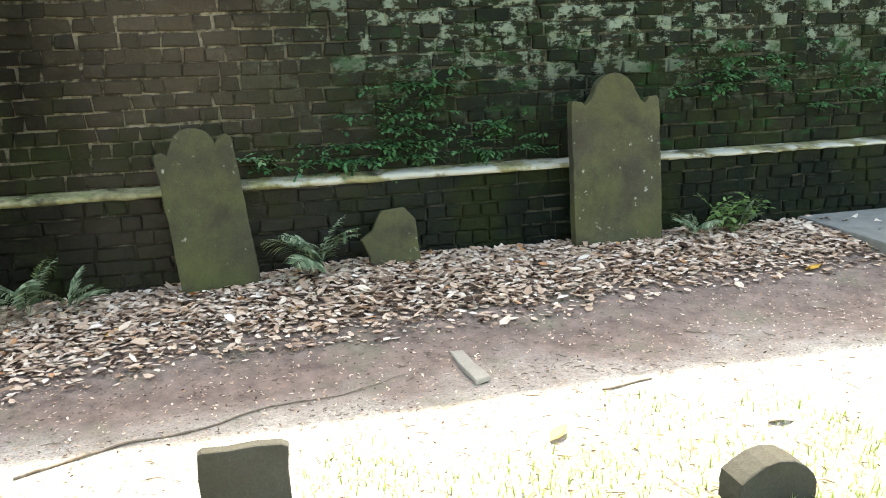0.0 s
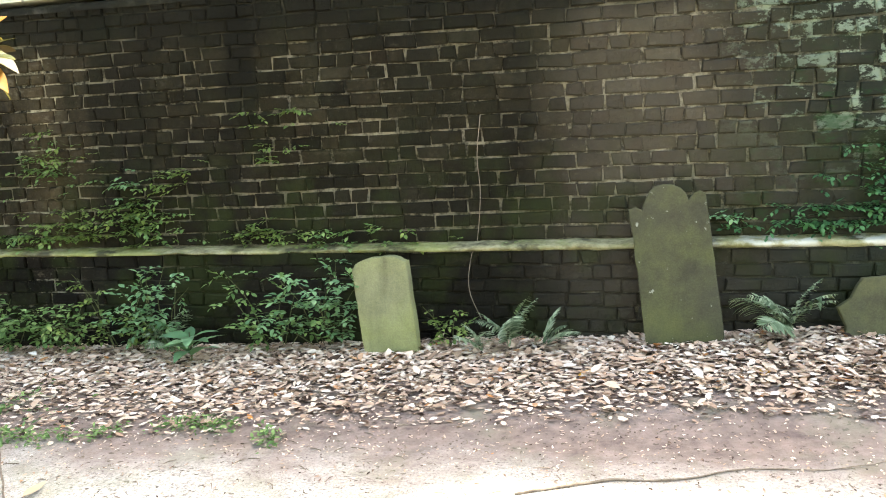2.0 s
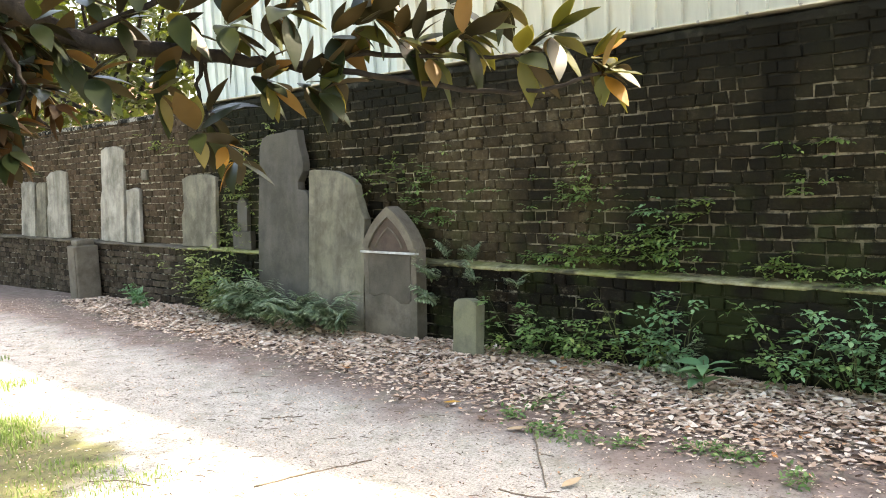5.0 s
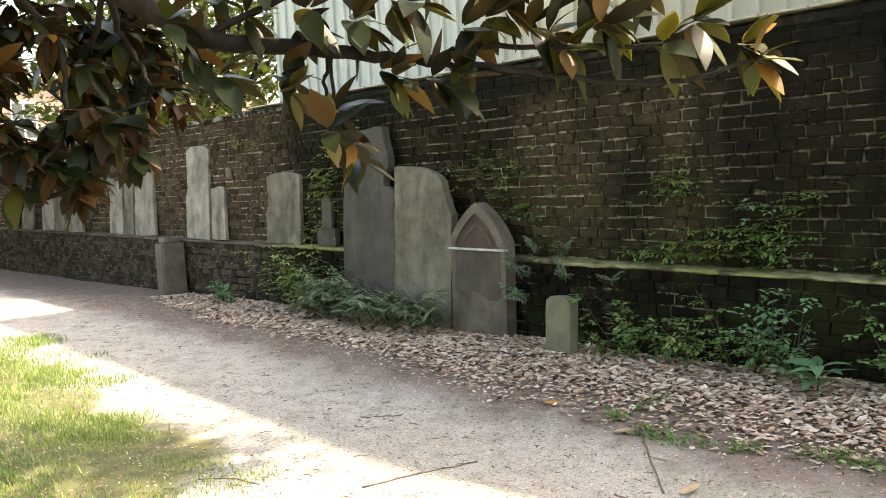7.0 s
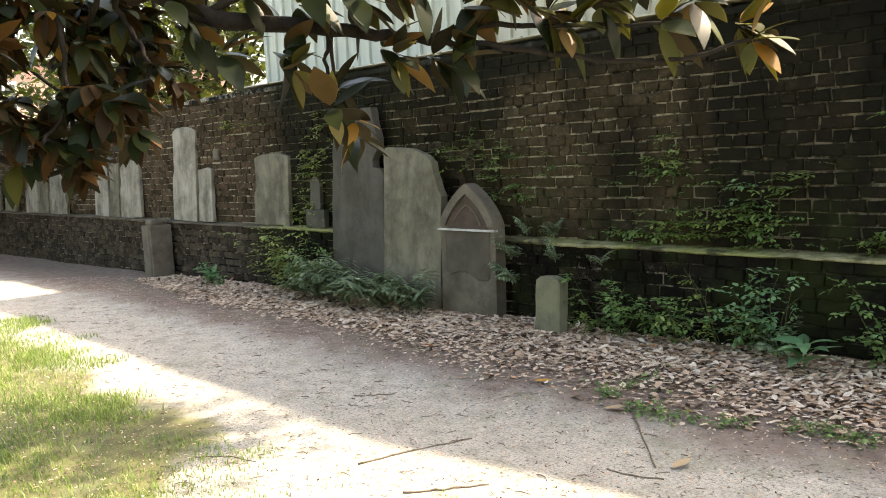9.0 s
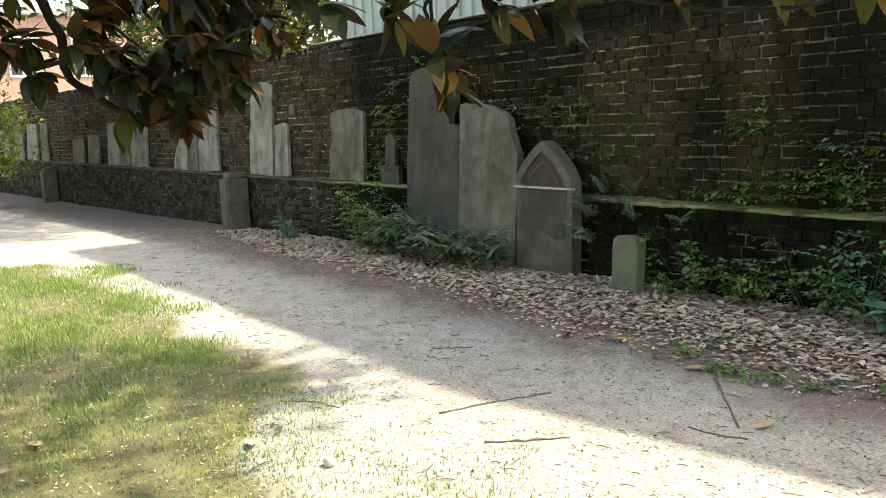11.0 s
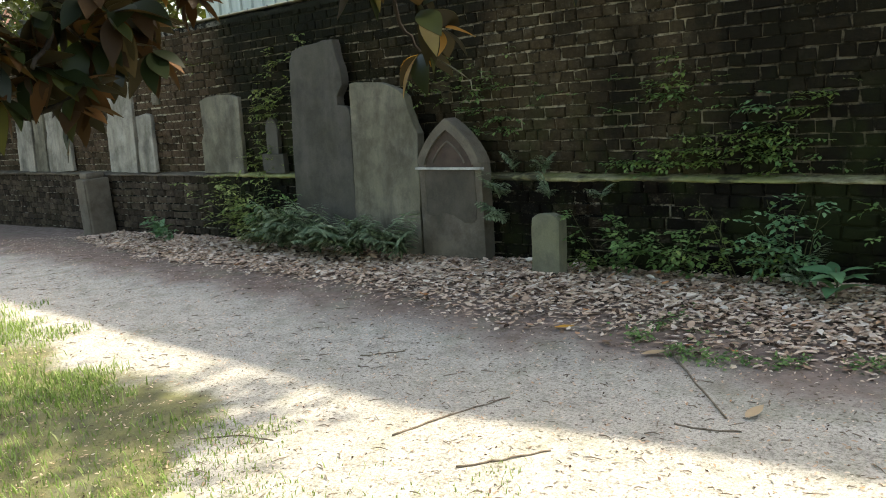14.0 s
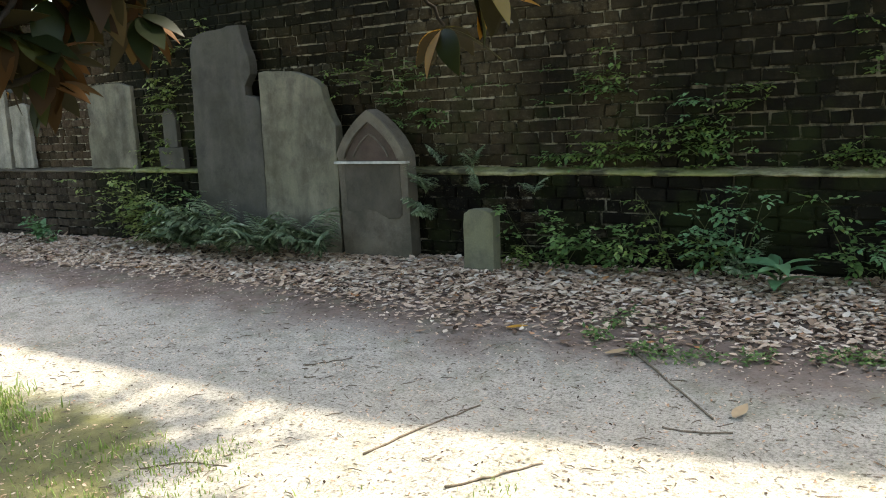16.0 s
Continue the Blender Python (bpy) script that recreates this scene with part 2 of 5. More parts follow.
def ground_material():
    m, nt, b, pos, isl = begin("path_soil")
    x, y, z = xyz(nt, pos)
    wob = calc(nt, "MULTIPLY", calc(nt, "SUBTRACT", cloud(nt, pos, 1.7, 6), 0.5), 1.1)
    yy = calc(nt, "ADD", y, wob)
    dirt = ramp(nt, cloud(nt, pos, 7, 8, 0.7), [(0.3, (0.36, 0.337, 0.298)), (0.5, (0.52, 0.492, 0.44)), (0.75, (0.61, 0.583, 0.535))])
    dirt = blend(nt, 0.6, dirt, ramp(nt, cloud(nt, pos, 70, 6, 0.8), [(0.4, 0.2), (0.54, 1.0)]), "MULTIPLY")
    soil = ramp(nt, cloud(nt, pos, 9, 8, 0.7), [(0.3, (0.13, 0.095, 0.08)), (0.7, (0.30, 0.23, 0.195))])
    near = span(nt, calc(nt, "SUBTRACT", yy, calc(nt, "MULTIPLY", span(nt, x, -0.6, 0.8), 0.1)), -2.25, -1.5)
    col = blend(nt, near, dirt, soil)
    lawn = ramp(nt, cloud(nt, pos, 8, 7), [(0.3, (0.09, 0.085, 0.04)), (0.7, (0.2, 0.2, 0.07))])
    edge = calc(nt, "ADD", yy, calc(nt, "MULTIPLY", span(nt, x, -3.9, -2.6), 0.75))
    edge = calc(nt, "SUBTRACT", edge, calc(nt, "MULTIPLY", span(nt, x, 1.3, 2.3), 1.7))
    turf = calc(nt, "MULTIPLY", span(nt, edge, -3.2, -3.5), calc(nt, "MAXIMUM", span(nt, x, 0.5, -2.0, 0.35, 0.9), span(nt, x, 1.2, 2.2, 0.0, 0.5)))
    far_edge = calc(nt, "ADD", x, calc(nt, "MULTIPLY", calc(nt, "ADD", yy, 3.3), -0.8))
    turf = calc(nt, "MULTIPLY", turf, span(nt, far_edge, -9.5, -9.1))
    col = blend(nt, turf, col, lawn)
    bits = ramp(nt, cloud(nt, pos, 38, 3, 0.5), [(0.62, 0.0), (0.67, 0.8)])
    col = blend(nt, bits, col, (0.09, 0.07, 0.05))
    tint = ramp(nt, cloud(nt, pos, 3.1, 6), [(0.52, 0.0), (0.66, 0.35)])
    col = blend(nt, tint, col, (0.2, 0.21, 0.14))
    link(nt, col, b.inputs["Base Color"])
    b.inputs["Roughness"].default_value, b.inputs["Specular IOR Level"].default_value = 0.95, 0.1
    bumped(nt, b, cloud(nt, pos, 40, 8, 0.7), 0.6, 0.02)
    return m


GROUND = ground_material()


def leaf_material(name, stops, rough=0.5, through_light=0.3, through_colour=(0.35, 0.45, 0.06), scale=18):
    m, nt, b, pos, isl = begin(name)
    col = ramp(nt, luck(nt, isl), stops)
    col = blend(nt, 0.45, col, ramp(nt, cloud(nt, pos, scale, 4), [(0.3, 0.55), (0.7, 1.0)]), "MULTIPLY")
    link(nt, col, b.inputs["Base Color"])
    b.inputs["Roughness"].default_value, b.inputs["Specular IOR Level"].default_value = rough, 0.2 if rough < 0.6 else 0.1
    out = nt.nodes["Material Output"]
    if through_light > 0:
        glow = nt.nodes.new("ShaderNodeBsdfTranslucent")
        feed(nt, glow.inputs[0], through_colour)
        both = nt.nodes.new("ShaderNodeMixShader")
        both.inputs[0].default_value = through_light
        link(nt, b.outputs[0], both.inputs[1]), link(nt, glow.outputs[0], both.inputs[2])
        link(nt, both.outputs[0], out.inputs[0])
    return m


LITTER = leaf_material("dead_leaves", [(0.0, (0.04, 0.025, 0.018)), (0.08, (0.07, 0.043, 0.03)), (0.15, (0.34, 0.225, 0.155)), (0.38, (0.55, 0.39, 0.28)), (0.62, (0.70, 0.53, 0.40)), (0.85, (0.78, 0.65, 0.52)), (0.95, (0.82, 0.73, 0.63)), (1.0, (0.52, 0.22, 0.07))], 0.65, 0.0, scale=40)
WEED = leaf_material("weed_leaves", [(0.0, (0.055, 0.110, 0.035)), (0.5, (0.115, 0.205, 0.065)), (1.0, (0.235, 0.34, 0.12))], 0.45, 0.15, (0.16, 0.34, 0.08))
WEED_BLUE = leaf_material("bluish_weed_leaves", [(0.0, (0.074, 0.173, 0.088)), (0.5, (0.138, 0.276, 0.136)), (1.0, (0.239, 0.380, 0.192))], 0.42, 0.2, (0.230, 0.432, 0.100))
SHRUB = leaf_material("speckled_shrub_leaves", [(0.0, (0.09, 0.13, 0.035)), (0.5, (0.20, 0.26, 0.075)), (1.0, (0.42, 0.45, 0.17))], 0.5, 0.15, (0.3, 0.4, 0.08))
FERN = leaf_material("fern_fronds", [(0.0, (0.055, 0.095, 0.055)), (0.5, (0.16, 0.22, 0.125)), (1.0, (0.40, 0.46, 0.30))], 0.55, 0.12, (0.245, 0.372, 0.082))
IVY = leaf_material("creeper_leaves", [(0.0, (0.062, 0.108, 0.028)), (0.5, (0.135, 0.20, 0.055)), (1.0, (0.26, 0.33, 0.10))], 0.5, 0.16, (0.2, 0.36, 0.07))
GRASS = leaf_material("grass_blades", [(0.0, (0.10, 0.155, 0.045)), (0.4, (0.19, 0.28, 0.08)), (0.75, (0.29, 0.385, 0.13)), (1.0, (0.42, 0.45, 0.23))], 0.6, 0.28, (0.34, 0.48, 0.12))
# magnolia top, underside and rust tones are darkened to hold the canopy's shade
TOP_LEAF = leaf_material("shaded_glossy_leaf_top", [(0.0, (0.008, 0.013, 0.005)), (0.5, (0.015, 0.023, 0.008)), (0.85, (0.030, 0.038, 0.011)), (1.0, (0.07, 0.066, 0.014))], 0.42, 0.04, (0.30, 0.30, 0.03))
UNDER_LEAF = leaf_material("shaded_rusty_leaf_underside", [(0.0, (0.020, 0.019, 0.012)), (0.5, (0.034, 0.028, 0.014)), (0.85, (0.065, 0.044, 0.018)), (1.0, (0.14, 0.072, 0.02))], 0.6, 0.04, (0.34, 0.22, 0.03))
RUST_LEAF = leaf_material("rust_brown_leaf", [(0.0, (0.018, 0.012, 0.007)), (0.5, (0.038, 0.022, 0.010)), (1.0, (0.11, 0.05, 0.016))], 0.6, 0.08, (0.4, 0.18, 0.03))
# lit copy of the magnolia leaf: sun from behind painted as lighter olive
BACKLIT_LEAF = leaf_material("olive_backlit_leaf", [(0.0, (0.04, 0.056, 0.016)), (0.5, (0.075, 0.082, 0.02)), (0.85, (0.13, 0.10, 0.026)), (1.0, (0.20, 0.11, 0.04))], 0.5, 0.24, (0.40, 0.37, 0.05))
OLD_TOP = leaf_material("yellowed_leaf", [(0.0, (0.30, 0.15, 0.03)), (1.0, (0.42, 0.24, 0.05))], 0.5, 0.3, (0.6, 0.32, 0.04))
# tree foliage colour lowered to stand for the shade of a canopy overhead
TREE_LEAF = leaf_material("shaded_tree_leaves", [(0.0, (0.009, 0.017, 0.004)), (0.5, (0.018, 0.029, 0.006)), (1.0, (0.035, 0.048, 0.011))], 0.45, 0.1)
SUNNY_LEAF = leaf_material("light_shrub_leaves", [(0.0, (0.043, 0.067, 0.016)), (0.5, (0.076, 0.101, 0.027)), (1.0, (0.119, 0.137, 0.049))], 0.4, 0.3)


def bark_material(name, a, c):
    m, nt, b, pos, isl = begin(name)
    col = ramp(nt, cloud(nt, mapped(nt, pos, (1, 1, 0.4)), 30, 7), [(0.3, a), (0.7, c)])
    link(nt, col, b.inputs["Base Color"])
    b.inputs["Roughness"].default_value, b.inputs["Specular IOR Level"].default_value = 0.9, 0.12
    bumped(nt, b, cloud(nt, pos, 60, 6), 0.6, 0.01)
    return m


BARK = bark_material("grey_brown_bark", (0.012, 0.010, 0.009), (0.032, 0.027, 0.023))
TWIG = bark_material("dry_twig", (0.12, 0.095, 0.07), (0.28, 0.23, 0.18))
STEM = bark_material("green_stem", (0.05, 0.06, 0.03), (0.12, 0.13, 0.06))


def metal_material(name, a, c, rough):
    m, nt, b, pos, isl = begin(name)
    col = ramp(nt, cloud(nt, mapped(nt, pos, (1, 1, 0.15)), 7, 7), [(0.3, a), (0.72, c)])
    link(nt, col, b.inputs["Base Color"])
    b.inputs["Roughness"].default_value = rough
    bumped(nt, b, cloud(nt, pos, 6, 3), 0.15, 0.02)
    return m


SIDING = metal_material("painted_metal_siding", (0.42, 0.4, 0.32), (0.58, 0.56, 0.47), 0.5)
SIDING_OLD = metal_material("streaked_metal_siding", (0.34, 0.38, 0.34), (0.6, 0.63, 0.58), 0.5)
BOLT = metal_material("dull_screw", (0.2, 0.19, 0.17), (0.3, 0.29, 0.27), 0.5)
CONCRETE = metal_material("grey_concrete", (0.15, 0.15, 0.13), (0.24, 0.238, 0.215), 0.9)
HOUSE_BRICK = metal_material("sunlit_pink_brick", (0.42, 0.25, 0.2), (0.55, 0.36, 0.3), 0.9)
HOUSE_WHITE = metal_material("white_trim", (0.7, 0.7, 0.68), (0.8, 0.8, 0.78), 0.6)
ROOF = metal_material("weathered_roof", (0.3, 0.3, 0.3), (0.42, 0.41, 0.4), 0.7)
GLASS_DARK = metal_material("window_glass", (0.04, 0.05, 0.06), (0.08, 0.09, 0.1), 0.08)


# ---- mesh helpers ----
def mesh_of(name, verts, faces, material, smooth=False):
    me = bpy.data.meshes.new(name)
    me.from_pydata([tuple(map(float, v)) for v in verts], [], [tuple(f) for f in faces])
    me.materials.append(material)
    if smooth:
        me.polygons.foreach_set("use_smooth", [True] * len(me.polygons))
    me.update()
    return me


def from_bm(name, bm, material, smooth=False):
    me = bpy.data.meshes.new(name)
    bmesh.ops.recalc_face_normals(bm, faces=bm.faces)
    bm.to_mesh(me)
    bm.free()
    me.materials.append(material)
    if smooth:
        me.polygons.foreach_set("use_smooth", [True] * len(me.polygons))
    return me


def part(name, me, parent, label="", place=None):
    ob = new(name, me)
    ob.parent = parent
    if place is not None:
        ob.matrix_basis = place
    return tagged(ob, label)


def thing(name, label, category, place, group="", kind=""):
    ob = new(name)
    ob.empty_display_size = 0.1
    ob.matrix_basis = place
    return tagged(ob, label, category, group, kind)


def box_bm(x0, x1, y0, y1, z0, z1, bevel=0.0, cuts=0):
    bm = bmesh.new()
    bmesh.ops.create_cube(bm, size=1.0, matrix=Matrix.LocRotScale(((x0 + x1) / 2, (y0 + y1) / 2, (z0 + z1) / 2), None, (x1 - x0, y1 - y0, z1 - z0)))
    if cuts:
        bmesh.ops.subdivide_edges(bm, edges=bm.edges, cuts=cuts, use_grid_fill=True)
    if bevel:
        bmesh.ops.bevel(bm, geom=bm.edges[:], offset=bevel, segments=2, affect="EDGES", profile=0.6)
    return bm


def step(v, lo, hi):
    t = np.clip((v - lo) / (hi - lo), 0, 1)
    return t * t * (3 - 2 * t)


def ground_z(x, y):
    """The height of the ground: level on the path, banked at the wall, falling away to the west."""
    wall = np.interp(x, [-60, -30, -22, -15, -10, -7, -2, 0, 2, 6, 12], [-0.4, -0.4, -0.3, -0.2, -0.1, -0.04, 0.01, 0.08, 0.16, 0.16, 0.1])
    path = np.interp(x, [-60, -30, -20, -9, 50], [-0.3, -0.25, -0.15, 0.0, 0.0])
    s = step(y, -1.7, -0.45)
    return path + (wall - path) * s + 0.008 * np.sin(x * 2.3 + y) * np.sin(y * 3.1 - x * 0.7)


def tube(points, radii, sides=7):
    """Rings of a tapering tube along the points: vertices and faces."""
    verts, faces = [], []
    pts = [Vector(p) for p in points]
    for i, p in enumerate(pts):
        ahead = (pts[min(i + 1, len(pts) - 1)] - pts[max(i - 1, 0)]).normalized()
        side = ahead.cross(Vector((0.13, 0.21, 1))).normalized()
        up = side.cross(ahead)
        for k in range(sides):
            a = 2 * math.pi * k / sides
            verts.append(p + (side * math.cos(a) + up * math.sin(a)) * radii[i])
        if i:
            o = (i - 1) * sides
            faces += [(o + k, o + (k + 1) % sides, o + sides + (k + 1) % sides, o + sides + k) for k in range(sides)]
    faces += [tuple(range(sides))[::-1], tuple(range(len(verts) - sides, len(verts)))]
    return verts, faces


def joined(chunks):
    verts, faces = [], []
    for v, f in chunks:
        o = len(verts)
        verts += list(v)
        faces += [tuple(i + o for i in t) for t in f]
    return verts, faces


def curve_points(points, n, wobble=0.0, rng=random):
    """Points along a smooth line through the given ones."""
    pts = [Vector(p) for p in points]
    ext = [pts[0] * 2 - pts[1], *pts, pts[-1] * 2 - pts[-2]]
    out = []
    for i in range(len(pts) - 1):
        a, b, c, d = ext[i : i + 4]
        for k in range(n):
            t = k / n
            out.append(0.5 * (2 * b + (c - a) * t + (2 * a - 5 * b + 4 * c - d) * t * t + (3 * b - 3 * c + d - a) * t**3))
            out[-1] += Vector([rng.uniform(-wobble, wobble) for _ in range(3)])
    return out + [pts[-1]]


# ---- ground ----
def ground():
    xs = np.r_[-400, -150, -80, -50, -40, -34, np.arange(-30, 9.01, 0.13), 12, 20, 40, 100, 400]
    ys = np.r_[-400, -150, -60, -30, -20, -14, np.arange(-10, 0.31, 0.13), 0.6, 2, 6, 15, 50, 150, 400]
    gx, gy = np.meshgrid(xs, ys)
    gz = ground_z(gx, gy)
    verts = np.stack([gx, gy, gz], -1).reshape(-1, 3)
    w = len(xs)
    faces = [(j * w + i, j * w + i + 1, j * w + w + i + 1, j * w + w + i) for j in range(len(ys) - 1) for i in range(w - 1)]
    ob = new("ground", mesh_of("ground", verts, faces, GROUND, True))
    tagged(ob, "pale sandy earth path with brown soil and thin turf", "ground", kind="structure")


ground()

pave = new("pavement", from_bm("pavement", box_bm(5.0, 9.0, -1.15, -0.14, -0.05, 0.19, 0.012), CONCRETE))
tagged(pave, "smooth grey concrete slab beside the wall foot", "pavement", kind="structure")

# ---- the wall ----
COURSE, WEST, EAST, LEDGE_Z, TOP = 0.0853, -34.0, 9.0, 0.665, 2.3
wall = new("wall_north", from_bm("wall_core", box_bm(WEST, EAST, 0.0125, 0.36, -0.6, TOP - 0.02), MORTAR))
tagged(wall, "old brown brick boundary wall, stained and mossy", "wall", kind="structure")
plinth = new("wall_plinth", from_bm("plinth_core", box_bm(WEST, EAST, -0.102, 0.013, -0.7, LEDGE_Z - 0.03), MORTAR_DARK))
tagged(plinth, "near-black brick plinth at the wall foot", "wall", kind="structure")


def brick_shape(l, h, rng, depth=0.03):
    """One worn brick, its face looking to -y, round its own centre."""
    j = lambda s: rng.uniform(-s, s)
    l, h = l / 2, h / 2
    out = 0.004 + j(0.007)
    cut = 0.007 + j(0.003)
    front, rim, back = [], [], []
    for sx, sz in ((-1, -1), (1, -1), (1, 1), (-1, 1)):
        x, z = sx * l + j(0.008), sz * h + j(0.006)
        front.append((x - sx * cut, -out + j(0.005), z - sz * cut))
        rim.append((x, 0.004, z))
        back.append((x, depth, z))
    faces = [(0, 1, 2, 3)]
    for a in range(4):
        b = (a + 1) % 4
        faces += [(a, 4 + a, 4 + b, b), (4 + a, 8 + a, 8 + b, 4 + b)]
    return front + rim + back, faces


def lay(z0, courses, x0, x1, rng):
    """Places of the bricks of a wall: centre x, centre z, length, height."""
    out = []
    for k in range(courses):
        z = z0 + (k + 0.5) * COURSE
        x = x0 - rng.uniform(0, 0.2)
        header_row = k % 5 == 3
        while x < x1:
            l = 0.1 if (header_row and rng.random() < 0.8) or rng.random() < 0.4 else 0.195 + rng.uniform(-0.02, 0.012)
            sag = 0.006 * math.sin(x * 0.9 + k * 0.31) + 0.004 * math.sin(x * 2.7 + k)
            out.append((x + l / 2, z + sag, l, COURSE - 0.0095 + rng.uniform(-0.005, 0.002)))
            x += l + 0.0115 + rng.uniform(-0.003, 0.003)
    return out


def bricks(parent, y, z0, courses, near, material, seed):
    rng = random.Random(seed)
    shapes = {}
    for key, l in (("s", 0.195), ("h", 0.1)):
        for k in range(6):
            shapes[key, k] = mesh_of("brick", *brick_shape(l, COURSE - 0.0105, rng), material)
    rest, made = [], 0
    for x, z, l, h in lay(z0, courses, WEST, EAST, rng):
        if near[0] < x < near[1] and made < 300:
            ob = new("brick", shapes["h" if l < 0.15 else "s", rng.randrange(6)])
            ob.matrix_basis = Matrix.Translation((x, y + rng.uniform(-0.003, 0.003), z)) @ Matrix.Rotation(rng.uniform(-0.012, 0.012), 4, "Y")
            ob.parent = parent
            made += 1
        else:
            v, f = brick_shape(l, h, rng)
            dy = y + rng.uniform(-0.003, 0.003)
            rest.append(([(a + x, b + dy, c + z) for a, b, c in v], f))
    part("brickwork", mesh_of("brickwork", *joined(rest), material), parent)["kind"] = "stuff"


def coping():
    rng = random.Random(5)
    xs = np.arange(WEST, EAST + 0.01, 0.07)
    verts, faces = [], []
    for i, x in enumerate(xs):
        s = 0.007 * math.sin(x * 0.8) + rng.uniform(-0.004, 0.004)
        d, e = rng.uniform(-0.014, 0.012) + 0.012 * math.sin(x * 3.7), rng.uniform(-0.009, 0.009) + 0.006 * math.sin(x * 5.3)
        verts += [(x, 0.012, LEDGE_Z + 0.012 + s), (x, -0.1, LEDGE_Z + s + e * 0.4), (x, -0.136 + d, LEDGE_Z - 0.008 + s), (x, -0.138 + d, LEDGE_Z - 0.022 + e), (x, -0.1, LEDGE_Z - 0.036)]
        if i:
            o = 5 * (i - 1)
            faces += [(o + k, o + k + 1, o + k + 6, o + k + 5) for k in range(4)]
    ob = new("wall_coping", mesh_of("wall_coping", verts, faces, LEDGE, True))
    tagged(ob, "thin lichened mortar coping along the plinth top", "coping", kind="structure")


coping()


def crown():
    """The rough mortar top of the wall."""
    rng = random.Random(8)
    xs = np.arange(WEST, EAST + 0.01, 0.12)
    verts, faces = [], []
    for i, x in enumerate(xs):
        s = rng.uniform(-0.008, 0.008)
        verts += [(x, -0.012 + s, TOP - 0.05), (x, -0.016 + s, TOP - 0.012 + s), (x, 0.02, TOP + 0.012 + s), (x, 0.35, TOP + 0.02 + s), (x, 0.37, TOP - 0.06)]
        if i:
            o = 5 * (i - 1)
            faces += [(o + k, o + k + 1, o + k + 6, o + k + 5) for k in range(4)]
    ob = new("wall_top", mesh_of("wall_top", verts, faces, MORTAR_DARK, True))
    tagged(ob, "blackened mortar capping on the wall top", "capping", kind="structure")


crown()

# a thin crack-hugging dead vine on the wall face
vine = new("dry_vine", mesh_of("dry_vine", *tube(curve_points([(0.02, -0.012, 1.45), (-0.01, -0.014, 1.2), (0.0, -0.014, 0.98), (-0.03, -0.02, 0.69), (-0.05, -0.15, 0.6), (-0.07, -0.15, 0.4), (0.02, -0.2, 0.2)], 5), [0.0026] * 31, 5), TWIG))
tagged(vine, "thin dry brown vine hanging down the bricks", "vine")


# a small pale plate fixed to the bricks between the slabs
plate = thing("wall_plate", "small weathered square plate fixed to the bricks", "plate", pose(-9.72, -0.012, 1.55))
part("rim", from_bm("plate_rim", box_bm(-0.075, 0.075, -0.022, 0.012, -0.065, 0.065, 0.008), STONE_PALE), plate)
part("face", from_bm("plate_face", box_bm(-0.05, 0.05, -0.026, -0.018, -0.042, 0.042, 0.004), STONE_BROWN), plate, "rusty brown recessed face")


# ---- metal building behind the wall ----
def building():
    b = thing("metal_building", "long shed with white ribbed metal siding", "building", pose(0, 0, 0))
    x0, x1, y, z0, z1 = -9.1, 0.9, 0.44, 2.2, 3.95
    bend, low = -1.7, 3.3

    def eave(x):
        return z1 if x < bend else z1 + (low - z1) * (x - bend) / (x1 - bend)

    def prism(name, outline, y0, y1, material):
        n = len(outline)
        verts = [(x, yy, z) for yy in (y0, y1) for x, z in outline]
        faces = [tuple(range(n)), tuple(range(2 * n - 1, n - 1, -1))] + [(k, n + k, n + (k + 1) % n, (k + 1) % n) for k in range(n)]
        return mesh_of(name, verts, faces, material)

    part("wall", prism("shed_body", [(x0, -0.3), (x1, -0.3), (x1, low - 0.06), (bend, z1 - 0.06), (x0, z1 - 0.06)], y, 9.0, SIDING_OLD), b)
    part("roof", prism("shed_roof", [(x0 - 0.05, z1 - 0.058), (bend, z1 - 0.058), (x1 + 0.05, low - 0.07), (x1 + 0.05, low - 0.012), (bend, z1), (x0 - 0.05, z1)], y - 0.05, 9.1, ROOF), b)
    rng = random.Random(3)
    panel_w = 0.62
    x = x0
    while x < x1 - 0.1:
        w = min(panel_w, x1 - x)
        verts, faces = [], []
        prof = [(0, 0)]
        for k in range(3):
            a = w * (k + 0.5) / 3
            prof += [(a - 0.013, 0), (a - 0.010, -0.032), (a + 0.010, -0.032), (a + 0.013, 0)]
        prof.append((w, 0))
        for dx, dy in prof:
            verts += [(x + dx, y - 0.006 + dy, z0), (x + dx, y - 0.006 + dy, eave(x + dx) - 0.07)]
        faces = [(2 * i, 2 * i + 2, 2 * i + 3, 2 * i + 1) for i in range(len(prof) - 1)]
        part("siding_panel", mesh_of("siding_panel", verts, faces, SIDING if x > -6 else SIDING_OLD), b)
        x += panel_w
    part("flashing", from_bm("flashing", box_bm(x0, x1, -0.035, y - 0.05, TOP + 0.036, TOP + 0.048, 0.003), SIDING), b, "bent white metal flashing")
    screw = bmesh.new()
    bmesh.ops.create_cone(screw, cap_ends=True, segments=6, radius1=0.012, radius2=0.009, depth=0.01)
    screw = from_bm("screw", screw, BOLT)
    for i in range(30):
        part("screw", screw, b, place=pose(x0 + 0.15 + i * 0.33, -0.036, TOP + 0.043 + rng.uniform(-0.003, 0.003), 90))


building()


